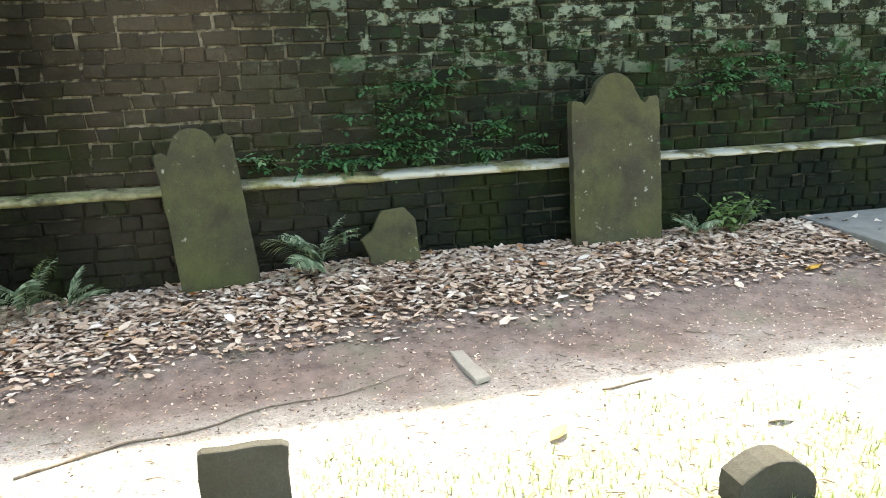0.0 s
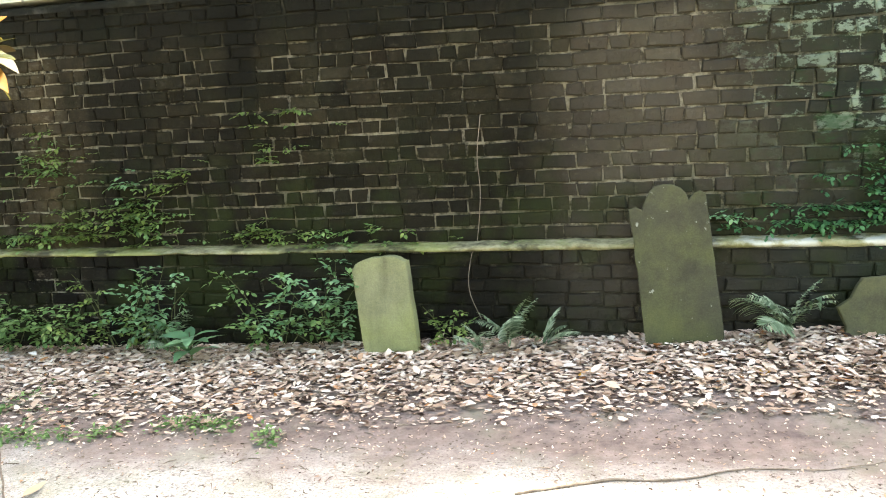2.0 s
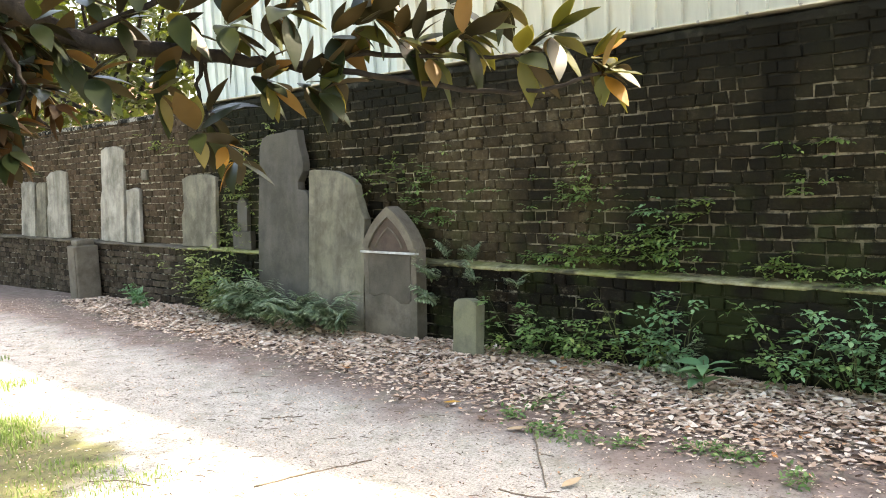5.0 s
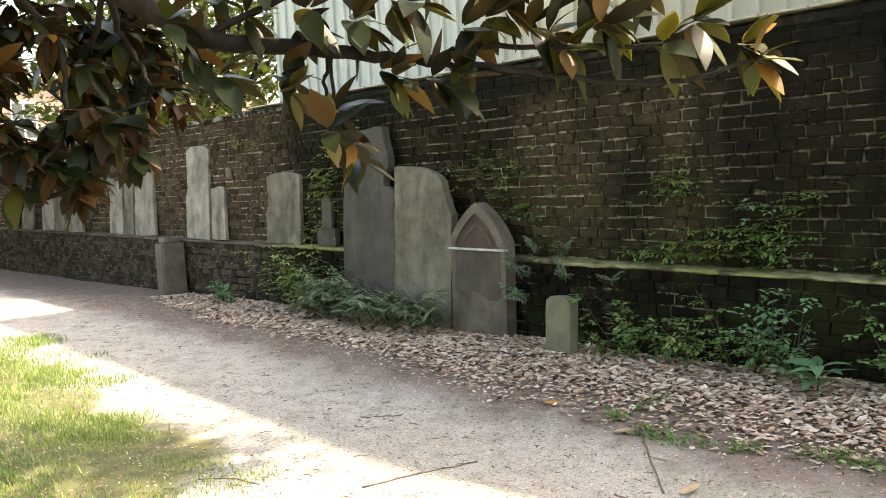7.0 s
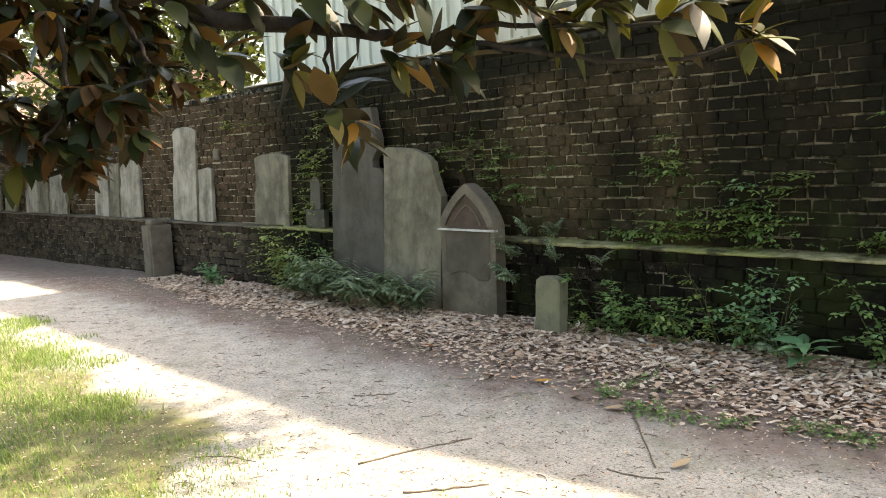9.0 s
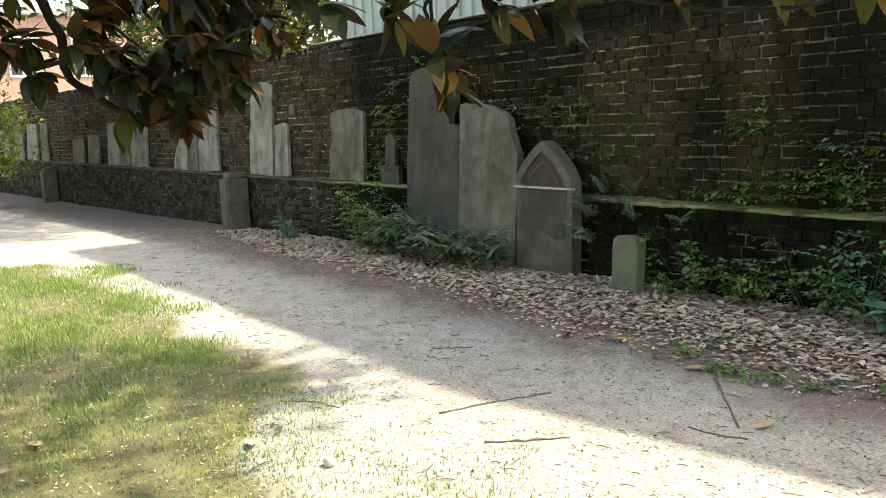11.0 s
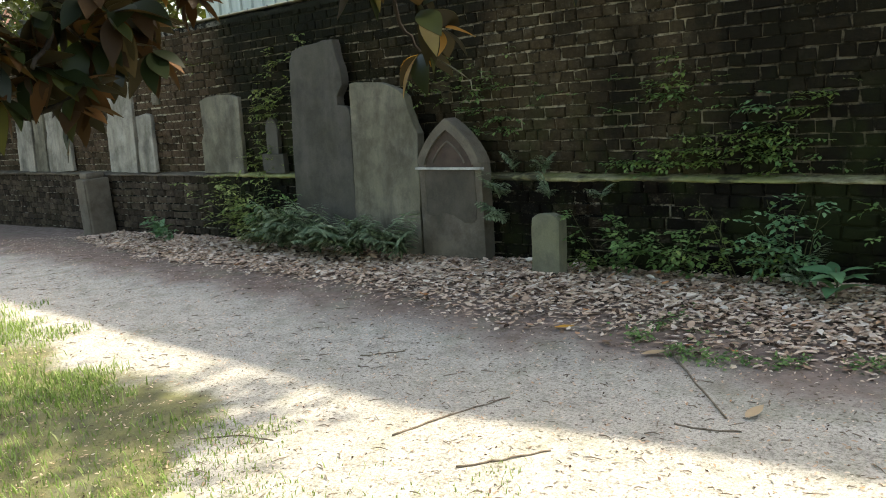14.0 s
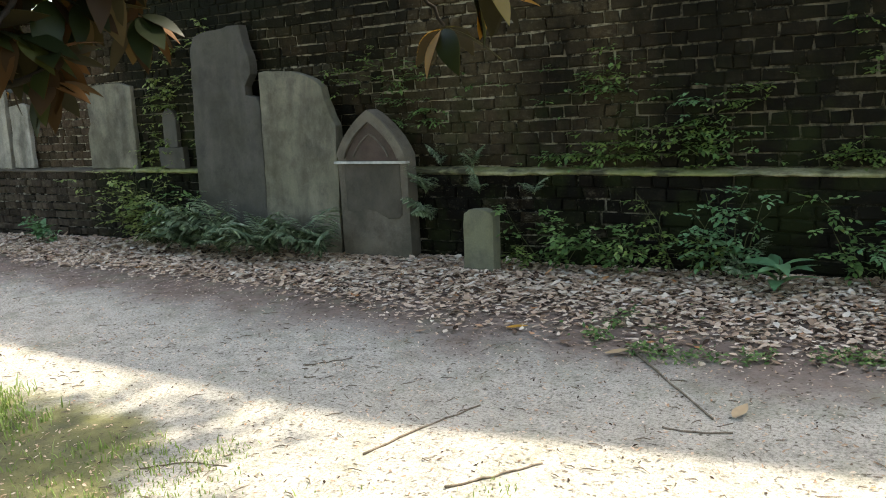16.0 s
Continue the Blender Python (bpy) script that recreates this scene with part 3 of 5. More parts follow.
# ---- gravestones ----
def slab_mesh(name, outline, thick, material, rough=0.004, seed=1):
    """A stone slab from its outline in x and z, with softened, chipped edges."""
    rng = random.Random(seed)
    pts = []
    for i, (x, z) in enumerate(outline):
        nx, nz = outline[(i + 1) % len(outline)]
        n = max(1, int(math.hypot(nx - x, nz - z) / 0.07))
        for k in range(n):
            t = k / n
            pts.append((x + (nx - x) * t + rng.uniform(-rough, rough), z + (nz - z) * t + rng.uniform(-rough, rough)))
    bm = bmesh.new()
    face = bm.faces.new([bm.verts.new((x, 0, z)) for x, z in pts])
    side = bmesh.ops.extrude_face_region(bm, geom=[face])
    for v in side["geom"]:
        if isinstance(v, bmesh.types.BMVert):
            v.co.y += thick
    rim = [e for e in bm.edges if len({round(v.co.y, 5) for v in e.verts}) == 1]
    bmesh.ops.bevel(bm, geom=rim, offset=0.008, segments=2, affect="EDGES", profile=0.6)
    return from_bm(name, bm, material)


def arc(cx, cz, rx, rz, a0, a1, n=8):
    return [(cx + rx * math.cos(radians(a0 + (a1 - a0) * k / n)), cz + rz * math.sin(radians(a0 + (a1 - a0) * k / n))) for k in range(n + 1)]


def stone(label, outline, thick, material, place, seed=1, group="", rough=0.004):
    ob = new("gravestone", slab_mesh("gravestone", outline, thick, material, rough, seed))
    ob.matrix_basis = place
    return tagged(ob, label, "gravestone", group)


# tall shouldered stone with a domed head
stone("tall mossy gravestone with domed top and square shoulders", [(-0.29, -0.3), (0.29, -0.3), (0.29, 0.86), (0.275, 0.875), (0.22, 0.87), (0.2, 0.835), (0.165, 0.86), *arc(0, 0.88, 0.14, 0.15, 12, 168), (-0.165, 0.87), (-0.2, 0.84), (-0.22, 0.865), (-0.28, 0.87), (-0.29, 0.86)], 0.075, STONE_GREEN, pose(3.58, -0.35, 0.19, -7), 2)
# leaning round-topped stone
stone("leaning mossy gravestone with a rounded top and notched shoulders", [(-0.21, -0.3), (0.215, -0.3), (0.215, 0.82), (0.19, 0.845), (0.15, 0.835), (0.125, 0.8), *arc(0.0, 0.78, 0.125, 0.125, 10, 170), (-0.14, 0.775), (-0.165, 0.8), (-0.205, 0.79)], 0.06, STONE_GREEN, pose(1.18, -0.36, 0.13, -8, -6.5), 4)
# broken fragment
stone("broken pointed stump of a greenish gravestone", [(-0.12, -0.2), (0.165, -0.2), (0.168, 0.05), (0.15, 0.26), (0.085, 0.335), (-0.04, 0.32), (-0.075, 0.28), (-0.1, 0.215), (-0.175, 0.165), (-0.135, 0.06)], 0.055, STONE_GREEN, pose(2.15, -0.33, 0.17, -9), 6)
# small headstone by the shrubs
MOSSPALE = stone_material("pale_green_marble", (0.22, 0.225, 0.12), (0.32, 0.32, 0.19), (0.2, 0.225, 0.065), 0.7, True, 0.0, 0.3)
stone("small pale green headstone with a low curved top", [(-0.165, -0.3), (0.165, -0.3), (0.17, 0.515), *arc(0, 0.5, 0.165, 0.06, 12, 168, 10), (-0.17, 0.51)], 0.085, MOSSPALE, pose(-0.5, -0.44, 0.1, -4, -6.5), 8)


LIME_EDGE = stone_material('clean_white_edge', (0.6, 0.59, 0.55), (0.75, 0.74, 0.7), (0.5, 0.5, 0.45), 0.2, False)


TYMPANUM = stone_material("reddish_sandstone", (0.075, 0.052, 0.042), (0.135, 0.095, 0.078), (0.07, 0.058, 0.045), 0.4, False)
STAINED = stone_material("dark_stained_sandstone", (0.075, 0.064, 0.052), (0.145, 0.125, 0.1), (0.08, 0.073, 0.055), 0.5)


def gothic():
    """The pointed stone: a slab with a proud rim round a sunk pointed field, a thin ledge and a stained panel."""
    place = pose(-4.86, -0.28, 0.0, -2, 0, 0)
    t = thing("gravestone", "brown gothic-arched gravestone with a white ledge line", "gravestone", place)

    def arch(half, spring, tip):
        left = [(-half + half * s, spring + (tip - spring) * (math.sin(s * 0.95) / math.sin(0.95)) ** 0.72) for s in np.linspace(0, 1, 11) ** 1.5]
        return left + [(-x, z) for x, z in left[::-1]][1:]

    part("slab", slab_mesh("slab", [*arch(0.34, 0.79, 1.155), (0.34, -0.3), (-0.34, -0.3)], 0.12, STONE_BROWN, 0.002, 3), t)
    outer, inner = arch(0.338, 0.79, 1.152), arch(0.262, 0.776, 1.06)
    n = len(outer)
    verts = [(x, y, z) for y in (-0.022, 0.002) for ring in (outer, inner) for x, z in ring]
    faces = []
    for k in range(n - 1):
        faces += [(k, k + 1, n + k + 1, n + k), (n + k, n + k + 1, 3 * n + k + 1, 3 * n + k), (k + 1, k, 2 * n + k, 2 * n + k + 1)]
    part("rim", mesh_of("rim", verts, faces, STONE_BROWN), t, "paler proud rim of the pointed arch")
    part("tympanum", slab_mesh("tympanum", [*arch(0.258, 0.774, 1.055), (0.258, 0.757), (-0.258, 0.757)], 0.01, TYMPANUM, 0.001, 5), t, "sunk reddish pointed field", pose(0, -0.004, 0))
    part("carving", mesh_of("carving", *tube([(x, -0.006, z) for x, z in arch(0.17, 0.79, 0.965)], [0.008] * n, 6), STONE_BROWN), t, "faint carved inner arch")
    part("string_course", from_bm("string_course", box_bm(-0.36, 0.355, -0.03, 0.02, 0.737, 0.755, 0.003), LIME_EDGE), t, "thin whitish projecting ledge")
    stain = [(-0.275, 0.735), (-0.275, 0.36), (-0.2, 0.34), (-0.08, 0.375), (0.03, 0.36), (0.14, 0.305), (0.24, 0.31), (0.275, 0.34), (0.275, 0.735)]
    part("panel", slab_mesh("panel", stain[::-1], 0.012, STAINED, 0.003, 9), t, "darker stained upper panel", pose(0, -0.005, 0.0))


gothic()
MARKER = stone_material("grey_green_stone", (0.15, 0.146, 0.1), (0.27, 0.262, 0.19), (0.17, 0.175, 0.08), 0.55, True, 0.0, 0.4)
stone("little square-topped pale marker stone", [(-0.125, -0.2), (0.125, -0.2), (0.122, 0.355), (0.088, 0.385), (0.03, 0.398), (-0.075, 0.397), (-0.122, 0.36)], 0.1, MARKER, pose(-3.8, -0.47, 0.04, -3, 1), 12)
stone("tall dark grey broken slab with a notched side", [(-0.46, -0.3), (0.42, -0.3), (0.42, 1.27), (0.38, 1.3), (0.27, 1.32), (0.25, 1.4), (0.34, 1.5), (0.33, 1.66), (0.28, 1.75), (0.25, 1.92), (-0.2, 1.9), (-0.36, 1.86), (-0.41, 1.76), (-0.44, 1.0)], 0.09, STONE_GREY, pose(-6.51, -0.24, 0.0, -3), 14, rough=0.008)
stone("wide pale slab with a broken sloping corner", [(-0.42, -0.3), (0.41, -0.3), (0.41, 1.06), (0.37, 1.13), (0.33, 1.2), (0.3, 1.27), (0.28, 1.38), (0.2, 1.44), (0.02, 1.5), (-0.2, 1.53), (-0.42, 1.53)], 0.085, STONE_PALE, pose(-5.66, -0.26, -0.02, -4), 16, rough=0.006)

# stones set on the plinth, leaning on the wall
for x0, x1, top, mat_, lean, label in (
    (-8.75, -7.98, 0.85, STONE_PALE, 0, "square pale grey slab standing on the plinth"),
    (-11.0, -10.3, 1.29, STONE_WHITE, 1.5, "tall whitish slab with a chipped lower edge"),
    (-10.22, -9.84, 0.72, STONE_WHITE, 0, "short whitish slab beside a taller one"),
    (-12.86, -12.1, 1.02, STONE_WHITE, -2, "tall white tapering slab on the plinth"),
    (-13.3, -12.93, 0.86, STONE_PALE, 0, "narrow pale slab on the plinth"),
    (-13.95, -13.38, 0.88, STONE_WHITE, 2, "whitish slab with an uneven top"),
    (-16.2, -15.3, 0.84, STONE_WHITE, 0, "whitish weathered slab on the plinth"),
    (-16.75, -16.28, 0.82, STONE_PALE, 1, "narrow grey slab on the plinth"),
    (-17.6, -16.85, 0.86, STONE_WHITE, -1, "pale broad slab on the plinth"),
    (-19.0, -18.2, 0.62, STONE_PALE, 1, "short pale slab on the plinth"),
    (-20.2, -19.3, 0.55, STONE_BROWN, 0, "low brownish slab on the plinth"),
    (-23.1, -22.4, 0.95, STONE_PALE, 0, "tall pale slab near the wall end"),
    (-24.6, -23.5, 0.95, STONE_WHITE, 1, "whitish slab near the wall end"),
    (-26.2, -25.0, 0.98, STONE_PALE, -1, "pale slab in shade near the wall end"),
    (-28.4, -26.8, 0.8, STONE_WHITE, 0, "broad white slab near the wall end"),
):
    w = (x1 - x0) / 2
    seed = int(abs(x0) * 10)
    r = random.Random(seed)
    outline = [(-w, 0), (w, 0), (w * 0.97, top * 0.5), (w * r.uniform(0.95, 1.0), top * r.uniform(0.94, 1)), (w * 0.4, top), (-w * 0.5, top * r.uniform(0.97, 1)), (-w * r.uniform(0.93, 1), top * r.uniform(0.93, 1)), (-w * r.uniform(0.85, 0.97), top * 0.55), (-w * r.uniform(0.95, 1.08), top * 0.42)]
    stone(label, outline, 0.05, mat_, pose((x0 + x1) / 2, -0.085, LEDGE_Z + 0.008, -3, lean), seed, "slabs along the plinth", 0.008)

stone("small round-headed stone on the plinth among creeper", [(-0.09, 0.18), (0.09, 0.18), (0.1, 0.4), *arc(0, 0.45, 0.1, 0.13, 10, 170, 6), (-0.1, 0.4)], 0.05, STONE_GREY, pose(-7.46, -0.07, LEDGE_Z + 0.005, -2), 21)
stone("small plain base stone on the plinth", [(-0.18, 0), (0.18, 0), (0.18, 0.2), (-0.18, 0.2)], 0.065, STONE_GREY, pose(-7.44, -0.095, LEDGE_Z + 0.008), 22)


def pier(x, label):
    p = thing("stone_post", label, "post", pose(x, -0.36, float(ground_z(x, -0.3)) - 0.05))
    part("shaft", from_bm("shaft", box_bm(-0.145, 0.145, -0.12, 0.2, 0, 0.8, 0.02), STONE_BROWN), p)
    part("cap", from_bm("cap", box_bm(-0.1, 0.1, -0.08, 0.17, 0.8, 0.88, 0.03), STONE_BROWN), p)
    part("groove_strip", from_bm("groove_strip", box_bm(0.05, 0.12, -0.135, -0.11, 0.05, 0.78, 0.008), STONE_BROWN), p)


pier(-11.08, "weathered brown stone post against the plinth")
pier(-21.6, "dark stone post against the far plinth")

STONE_BLOCK = stone_material('dark_block', (0.05, 0.052, 0.05), (0.08, 0.082, 0.076), (0.05, 0.052, 0.035), 0.4)
# small stones out on the grass
stone("low square grey stone block standing in the grass", [(-0.135, -0.2), (0.135, -0.2), (0.135, 0.28), (0.12, 0.292), (-0.12, 0.29), (-0.135, 0.28)], 0.045, STONE_BLOCK, pose(1.24, -2.62, 0.0, 0, 0, -3), 31)
stone("low round-topped dark stone in the grass", [(-0.14, -0.15), (0.14, -0.15), (0.14, 0.05), *arc(0, 0.05, 0.14, 0.1, 0, 180, 8), (-0.14, 0.05)], 0.12, STONE_BLOCK, pose(2.86, -2.95, 0.0), 33)
CHIP = stone_material("pale_broken_stone", (0.36, 0.335, 0.285), (0.5, 0.465, 0.4), (0.3, 0.28, 0.22), 0.3, False, 0.0, 0.1)
chip = new("stone_chip", slab_mesh("stone_chip", [(-0.035, -0.19), (0.04, -0.17), (0.03, 0.17), (-0.03, 0.19)], 0.025, CHIP, 0.004, 5))
chip.matrix_basis = pose(2.24, -1.58, 0.03, -90, 0, 4)
tagged(chip, "pale flat broken stone strip lying on the path", "stone")


# ---- plants ----
def leaf_blade(length, width, curl, rng, segs=3, fold=0.22):
    """A leaf along +x, folded at the midrib: vertices and faces."""
    verts, faces = [(0, 0, 0)], []
    for k in range(1, segs + 1):
        t = k / (segs + 1)
        w = width * math.sin(math.pi * t**0.85) / 2
        x, z = length * t, -curl * length * t * t
        verts += [(x, w, z + w * fold), (x, 0, z), (x, -w, z + w * fold)]
    verts.append((length, 0, -curl * length))
    tip = len(verts) - 1
    faces += [(0, 2, 1), (0, 3, 2)]
    for k in range(segs - 1):
        o = 1 + 3 * k
        faces += [(o, o + 1, o + 4, o + 3), (o + 1, o + 2, o + 5, o + 4)]
    o = 1 + 3 * (segs - 1)
    faces += [(o, o + 1, tip), (o + 1, o + 2, tip)]
    return verts, faces


def moved(chunk, m):
    return [m @ Vector(v) for v in chunk[0]], chunk[1]


def aim(p, way, roll=0.0):
    """A pose at p whose x axis points along way."""
    q = Vector(way).normalized().to_track_quat("X", "Z").to_matrix().to_4x4()
    return Matrix.Translation(p) @ q @ Matrix.Rotation(roll, 4, "X")


def spray(p, way, n, leaf, rng, wide=0.58):
    """A short side twig with alternate leaves laid out nearly flat."""
    way = Vector(way).normalized()
    out = []
    for k in range(n):
        q = p + way * leaf * 0.5 * (k + 0.6) + Vector((0, 0, -0.012 * leaf * k * k))
        side = (1 if k % 2 else -1) * rng.uniform(0.6, 1.2)
        if k == n - 1:
            side = 0.0
        d = Matrix.Rotation(side, 3, "Z") @ way
        d.z += rng.gauss(-0.05, 0.16)
        l = leaf * rng.uniform(0.7, 1.2) * (1.0 if k else 0.8)
        out.append(moved(leaf_blade(l, l * wide, rng.uniform(0.05, 0.35), rng, 2), aim(q, d, rng.gauss(0, 0.22))))
    return out


def weed(name, label, category, place, size, count, leaf, material, seed, spread=(1, 0.5, 1), group=""):
    """A bushy weed: thin stems with flat side sprays of small leaves, and an uneven outline."""
    rng = random.Random(seed)
    t = thing(name, label, category, place, group)
    stems, leaves = [], []
    arms = max(5, count // 45)
    for a in range(arms):
        tip = Vector((rng.uniform(-1, 1) * spread[0], -abs(rng.gauss(0, 0.6)) * spread[1], rng.uniform(0.35, 1) * spread[2])) * size
        base = Vector((tip.x * 0.25, 0, 0))
        mid = (base + tip) / 2 + Vector((rng.uniform(-0.1, 0.1), -0.1 * size, 0.1)) * size
        pts = curve_points([base, mid, tip], 5)
        stems.append(tube(pts, [0.004 * (1 - 0.7 * i / len(pts)) for i in range(len(pts))], 4))
        for k in range(max(4, count // arms // 6)):
            p = pts[rng.randrange(2, len(pts))] + Vector([rng.gauss(0, 0.03) * size for _ in range(3)])
            p.z, p.y = max(p.z, 0.02), min(p.y, -0.01)
            way = Vector((rng.gauss(0, 1), rng.gauss(-0.7, 0.5), rng.gauss(0.12, 0.22)))
            leaves += spray(p, way, rng.randrange(4, 8), leaf, rng)
    for s in stems:
        part("stem", mesh_of("stem", *s, STEM), t)
    part("foliage", mesh_of("foliage", *joined(leaves), material, True), t)["kind"] = "stuff"
    return t


def frond_mesh(length, seed, rise, fall):
    """One arching frond along +x: a stalk that climbs and then bows, with paired narrow leaflets."""
    rng = random.Random(seed)
    n = 25
    pts, p = [], Vector((0, 0, 0))
    for k in range(n + 1):
        a = radians(rise - fall * (k / n) ** 1.3)
        pts.append(p.copy())
        p = p + Vector((math.cos(a), 0, math.sin(a))) * length / n
    chunks = [tube(pts, [0.0028 * (1 - 0.8 * i / n) for i in range(n + 1)], 4)]
    for k in range(5, n + 1):
        t = k / n
        l = 0.25 * length * min(1.0, 1.25 * math.sin(math.pi * (0.1 + 0.86 * t)) ** 0.7) * rng.uniform(0.85, 1.12)
        ahead = (pts[min(k + 1, n)] - pts[k - 1]).normalized()
        for side in (-1, 1):
            way = ahead * rng.uniform(0.35, 0.6) + Vector((0, side, rng.uniform(-0.35, 0.05)))
            chunks.append(moved(leaf_blade(l, max(0.006, l * 0.21), rng.uniform(0.05, 0.35), rng, 2), aim(pts[k], way)))
    return mesh_of("frond", *joined(chunks), FERN, True)


FRONDS = [frond_mesh(0.36 + 0.03 * k, 40 + k, (84, 72, 62, 80, 52)[k], (85, 60, 70, 45, 50)[k]) for k in range(5)]


def fern(place, size, count, seed, label="arching green fern with feathery fronds", face=(-180, 0)):
    rng = random.Random(seed)
    t = thing("fern", label, "fern", place, "ferns along the wall")
    for k in range(count):
        turn = radians(rng.uniform(*face))
        m = Matrix.Rotation(turn, 4, "Z") @ Matrix.Rotation(rng.uniform(-0.25, 0.2), 4, "Y") @ Matrix.Rotation(rng.uniform(-0.4, 0.4), 4, "X") @ Matrix.Scale(size * rng.uniform(0.75, 1.15), 4)
        part("frond", FRONDS[rng.randrange(5)], t, place=m)
    return t


def at_ground(x, y, lift=0.0):
    return pose(x, y, float(ground_z(x, y)) + lift)


# bushy weeds against the plinth
for x, size, n, mat_, seed, label in (
    (-2.85, 0.4, 260, WEED, 1, "dense dark green small-leaved weed against the plinth"),
    (-2.45, 0.44, 240, IVY, 2, "yellow-green bushy weed climbing the plinth"),
    (-2.12, 0.48, 330, WEED_BLUE, 3, "bluish green leafy weed at the wall foot"),
    (-1.32, 0.44, 200, WEED, 4, "tall leafy green weed beside the headstone"),
    (-0.98, 0.46, 360, WEED_BLUE, 5, "bluish leafy weed beside the headstone"),
    (-3.35, 0.4, 260, WEED, 6, "sprawling small-leaved weed beside the marker stone"),
    (-0.2, 0.24, 90, IVY, 7, "small light green sprig at the headstone foot"),
    (-7.55, 0.62, 1100, SHRUB, 8, "speckled yellow-green shrub against the plinth"),
    (-7.1, 0.5, 260, WEED, 9, "green creeper heap beside the tall slab"),
    (-9.2, 0.3, 160, WEED_BLUE, 10, "low bright green weed on the path edge"),
    (-3.55, 0.18, 90, IVY, 11, "small light green weeds round the marker stone"),
    (4.4, 0.28, 160, WEED, 12, "dark green weed by the slab foot"),
):
    weed("weed", label, "weed", at_ground(x, -0.26 if mat_ is SHRUB else -0.2 if x > -9 else -0.35), size * 1.25, int(n * 1.35), 0.05 if mat_ is not IVY else 0.042, mat_, seed, (0.62, 0.5, 1.0), "weeds at the wall foot")


def broad_weed(place, label, seed):
    """A rosette of broad pointed leaves."""
    rng = random.Random(seed)
    t = thing("broad_leaved_plant", label, "plant", place)
    for k in range(11):
        l = rng.uniform(0.16, 0.26)
        way = Vector((math.cos(k * 2.4), math.sin(k * 2.4) * 0.7 - 0.25, rng.uniform(0.25, 0.9)))
        me = mesh_of("leaf", *moved(leaf_blade(l, l * 0.42, 0.45, rng, 4), aim((0, 0, 0.05 + 0.012 * k), way, rng.uniform(-0.3, 0.3))), WEED_BLUE, True)
        part("leaf", me, t)
    part("stem", mesh_of("stem", *tube([(0, 0, -0.02), (0.01, 0, 0.1), (0, 0.01, 0.2)], [0.008, 0.006, 0.003], 5), STEM), t)


broad_weed(at_ground(-1.78, -0.5), "pale green broad-leaved weed among dead leaves", 2)
broad_weed(at_ground(-9.35, -0.42), "small bright green broad-leaved weed", 5)

# ferns on the ground
for x, y, size, n, seed in ((0.2, -0.4, 0.75, 7, 1), (0.42, -0.36, 0.6, 6, 2), (0.05, -0.45, 0.5, 5, 3), (1.72, -0.3, 0.85, 9, 4), (4.1, -0.3, 0.5, 6, 5), (4.45, -0.3, 0.5, 6, 6),
                            (-5.3, -0.46, 1.0, 13, 9), (-5.55, -0.4, 1.2, 14, 10), (-5.8, -0.52, 1.0, 14, 11), (-6.05, -0.42, 1.3, 14, 12), (-6.3, -0.52, 1.0, 14, 13), (-6.55, -0.42, 1.3, 14, 14), (-6.8, -0.5, 1.0, 13, 16), (-7.02, -0.4, 1.2, 13, 17), (-2.0, -0.3, 0.7, 6, 15)):
    fern(at_ground(x, y, 0.02), size, n, seed)


def sprig(x, z, w, h, n, leaf, material, seed, y=-0.012, label="small green weeds rooted in the brick joints", hang=-0.25):
    """Small leaves growing out of the wall's joints, in flat tiers."""
    rng = random.Random(seed)
    t = thing("wall_weed", label, "weed", pose(x, y, z), "weeds on the wall")
    leaves, stems = [], []
    for _ in range(max(5, n // 9)):
        row = round(rng.triangular(0, 1, 0.15) * h / COURSE) * COURSE
        px = rng.gauss(0, 0.42) * w * (1.05 - 0.6 * row / max(h, 0.01))
        for _ in range(rng.randrange(1, 4)):
            p = Vector((px + rng.gauss(0, 0.03), -rng.uniform(0.0, 0.02), row + rng.gauss(0, 0.012)))
            way = Vector((rng.gauss(0, 1.1), -rng.uniform(0.15, 0.8), hang * 0.4 + rng.gauss(0.05, 0.2)))
            leaves += spray(p, way, rng.randrange(3, 7), leaf, rng, 0.62)
        stems.append(tube([(px, 0.012, row), (px, -0.03, row + 0.01)], [0.0025, 0.0015], 4))
    part("foliage", mesh_of("foliage", *joined(leaves), material, True), t)["kind"] = "stuff"
    if stems:
        part("stem", mesh_of("stem", *joined(stems), STEM), t)["kind"] = "stuff"


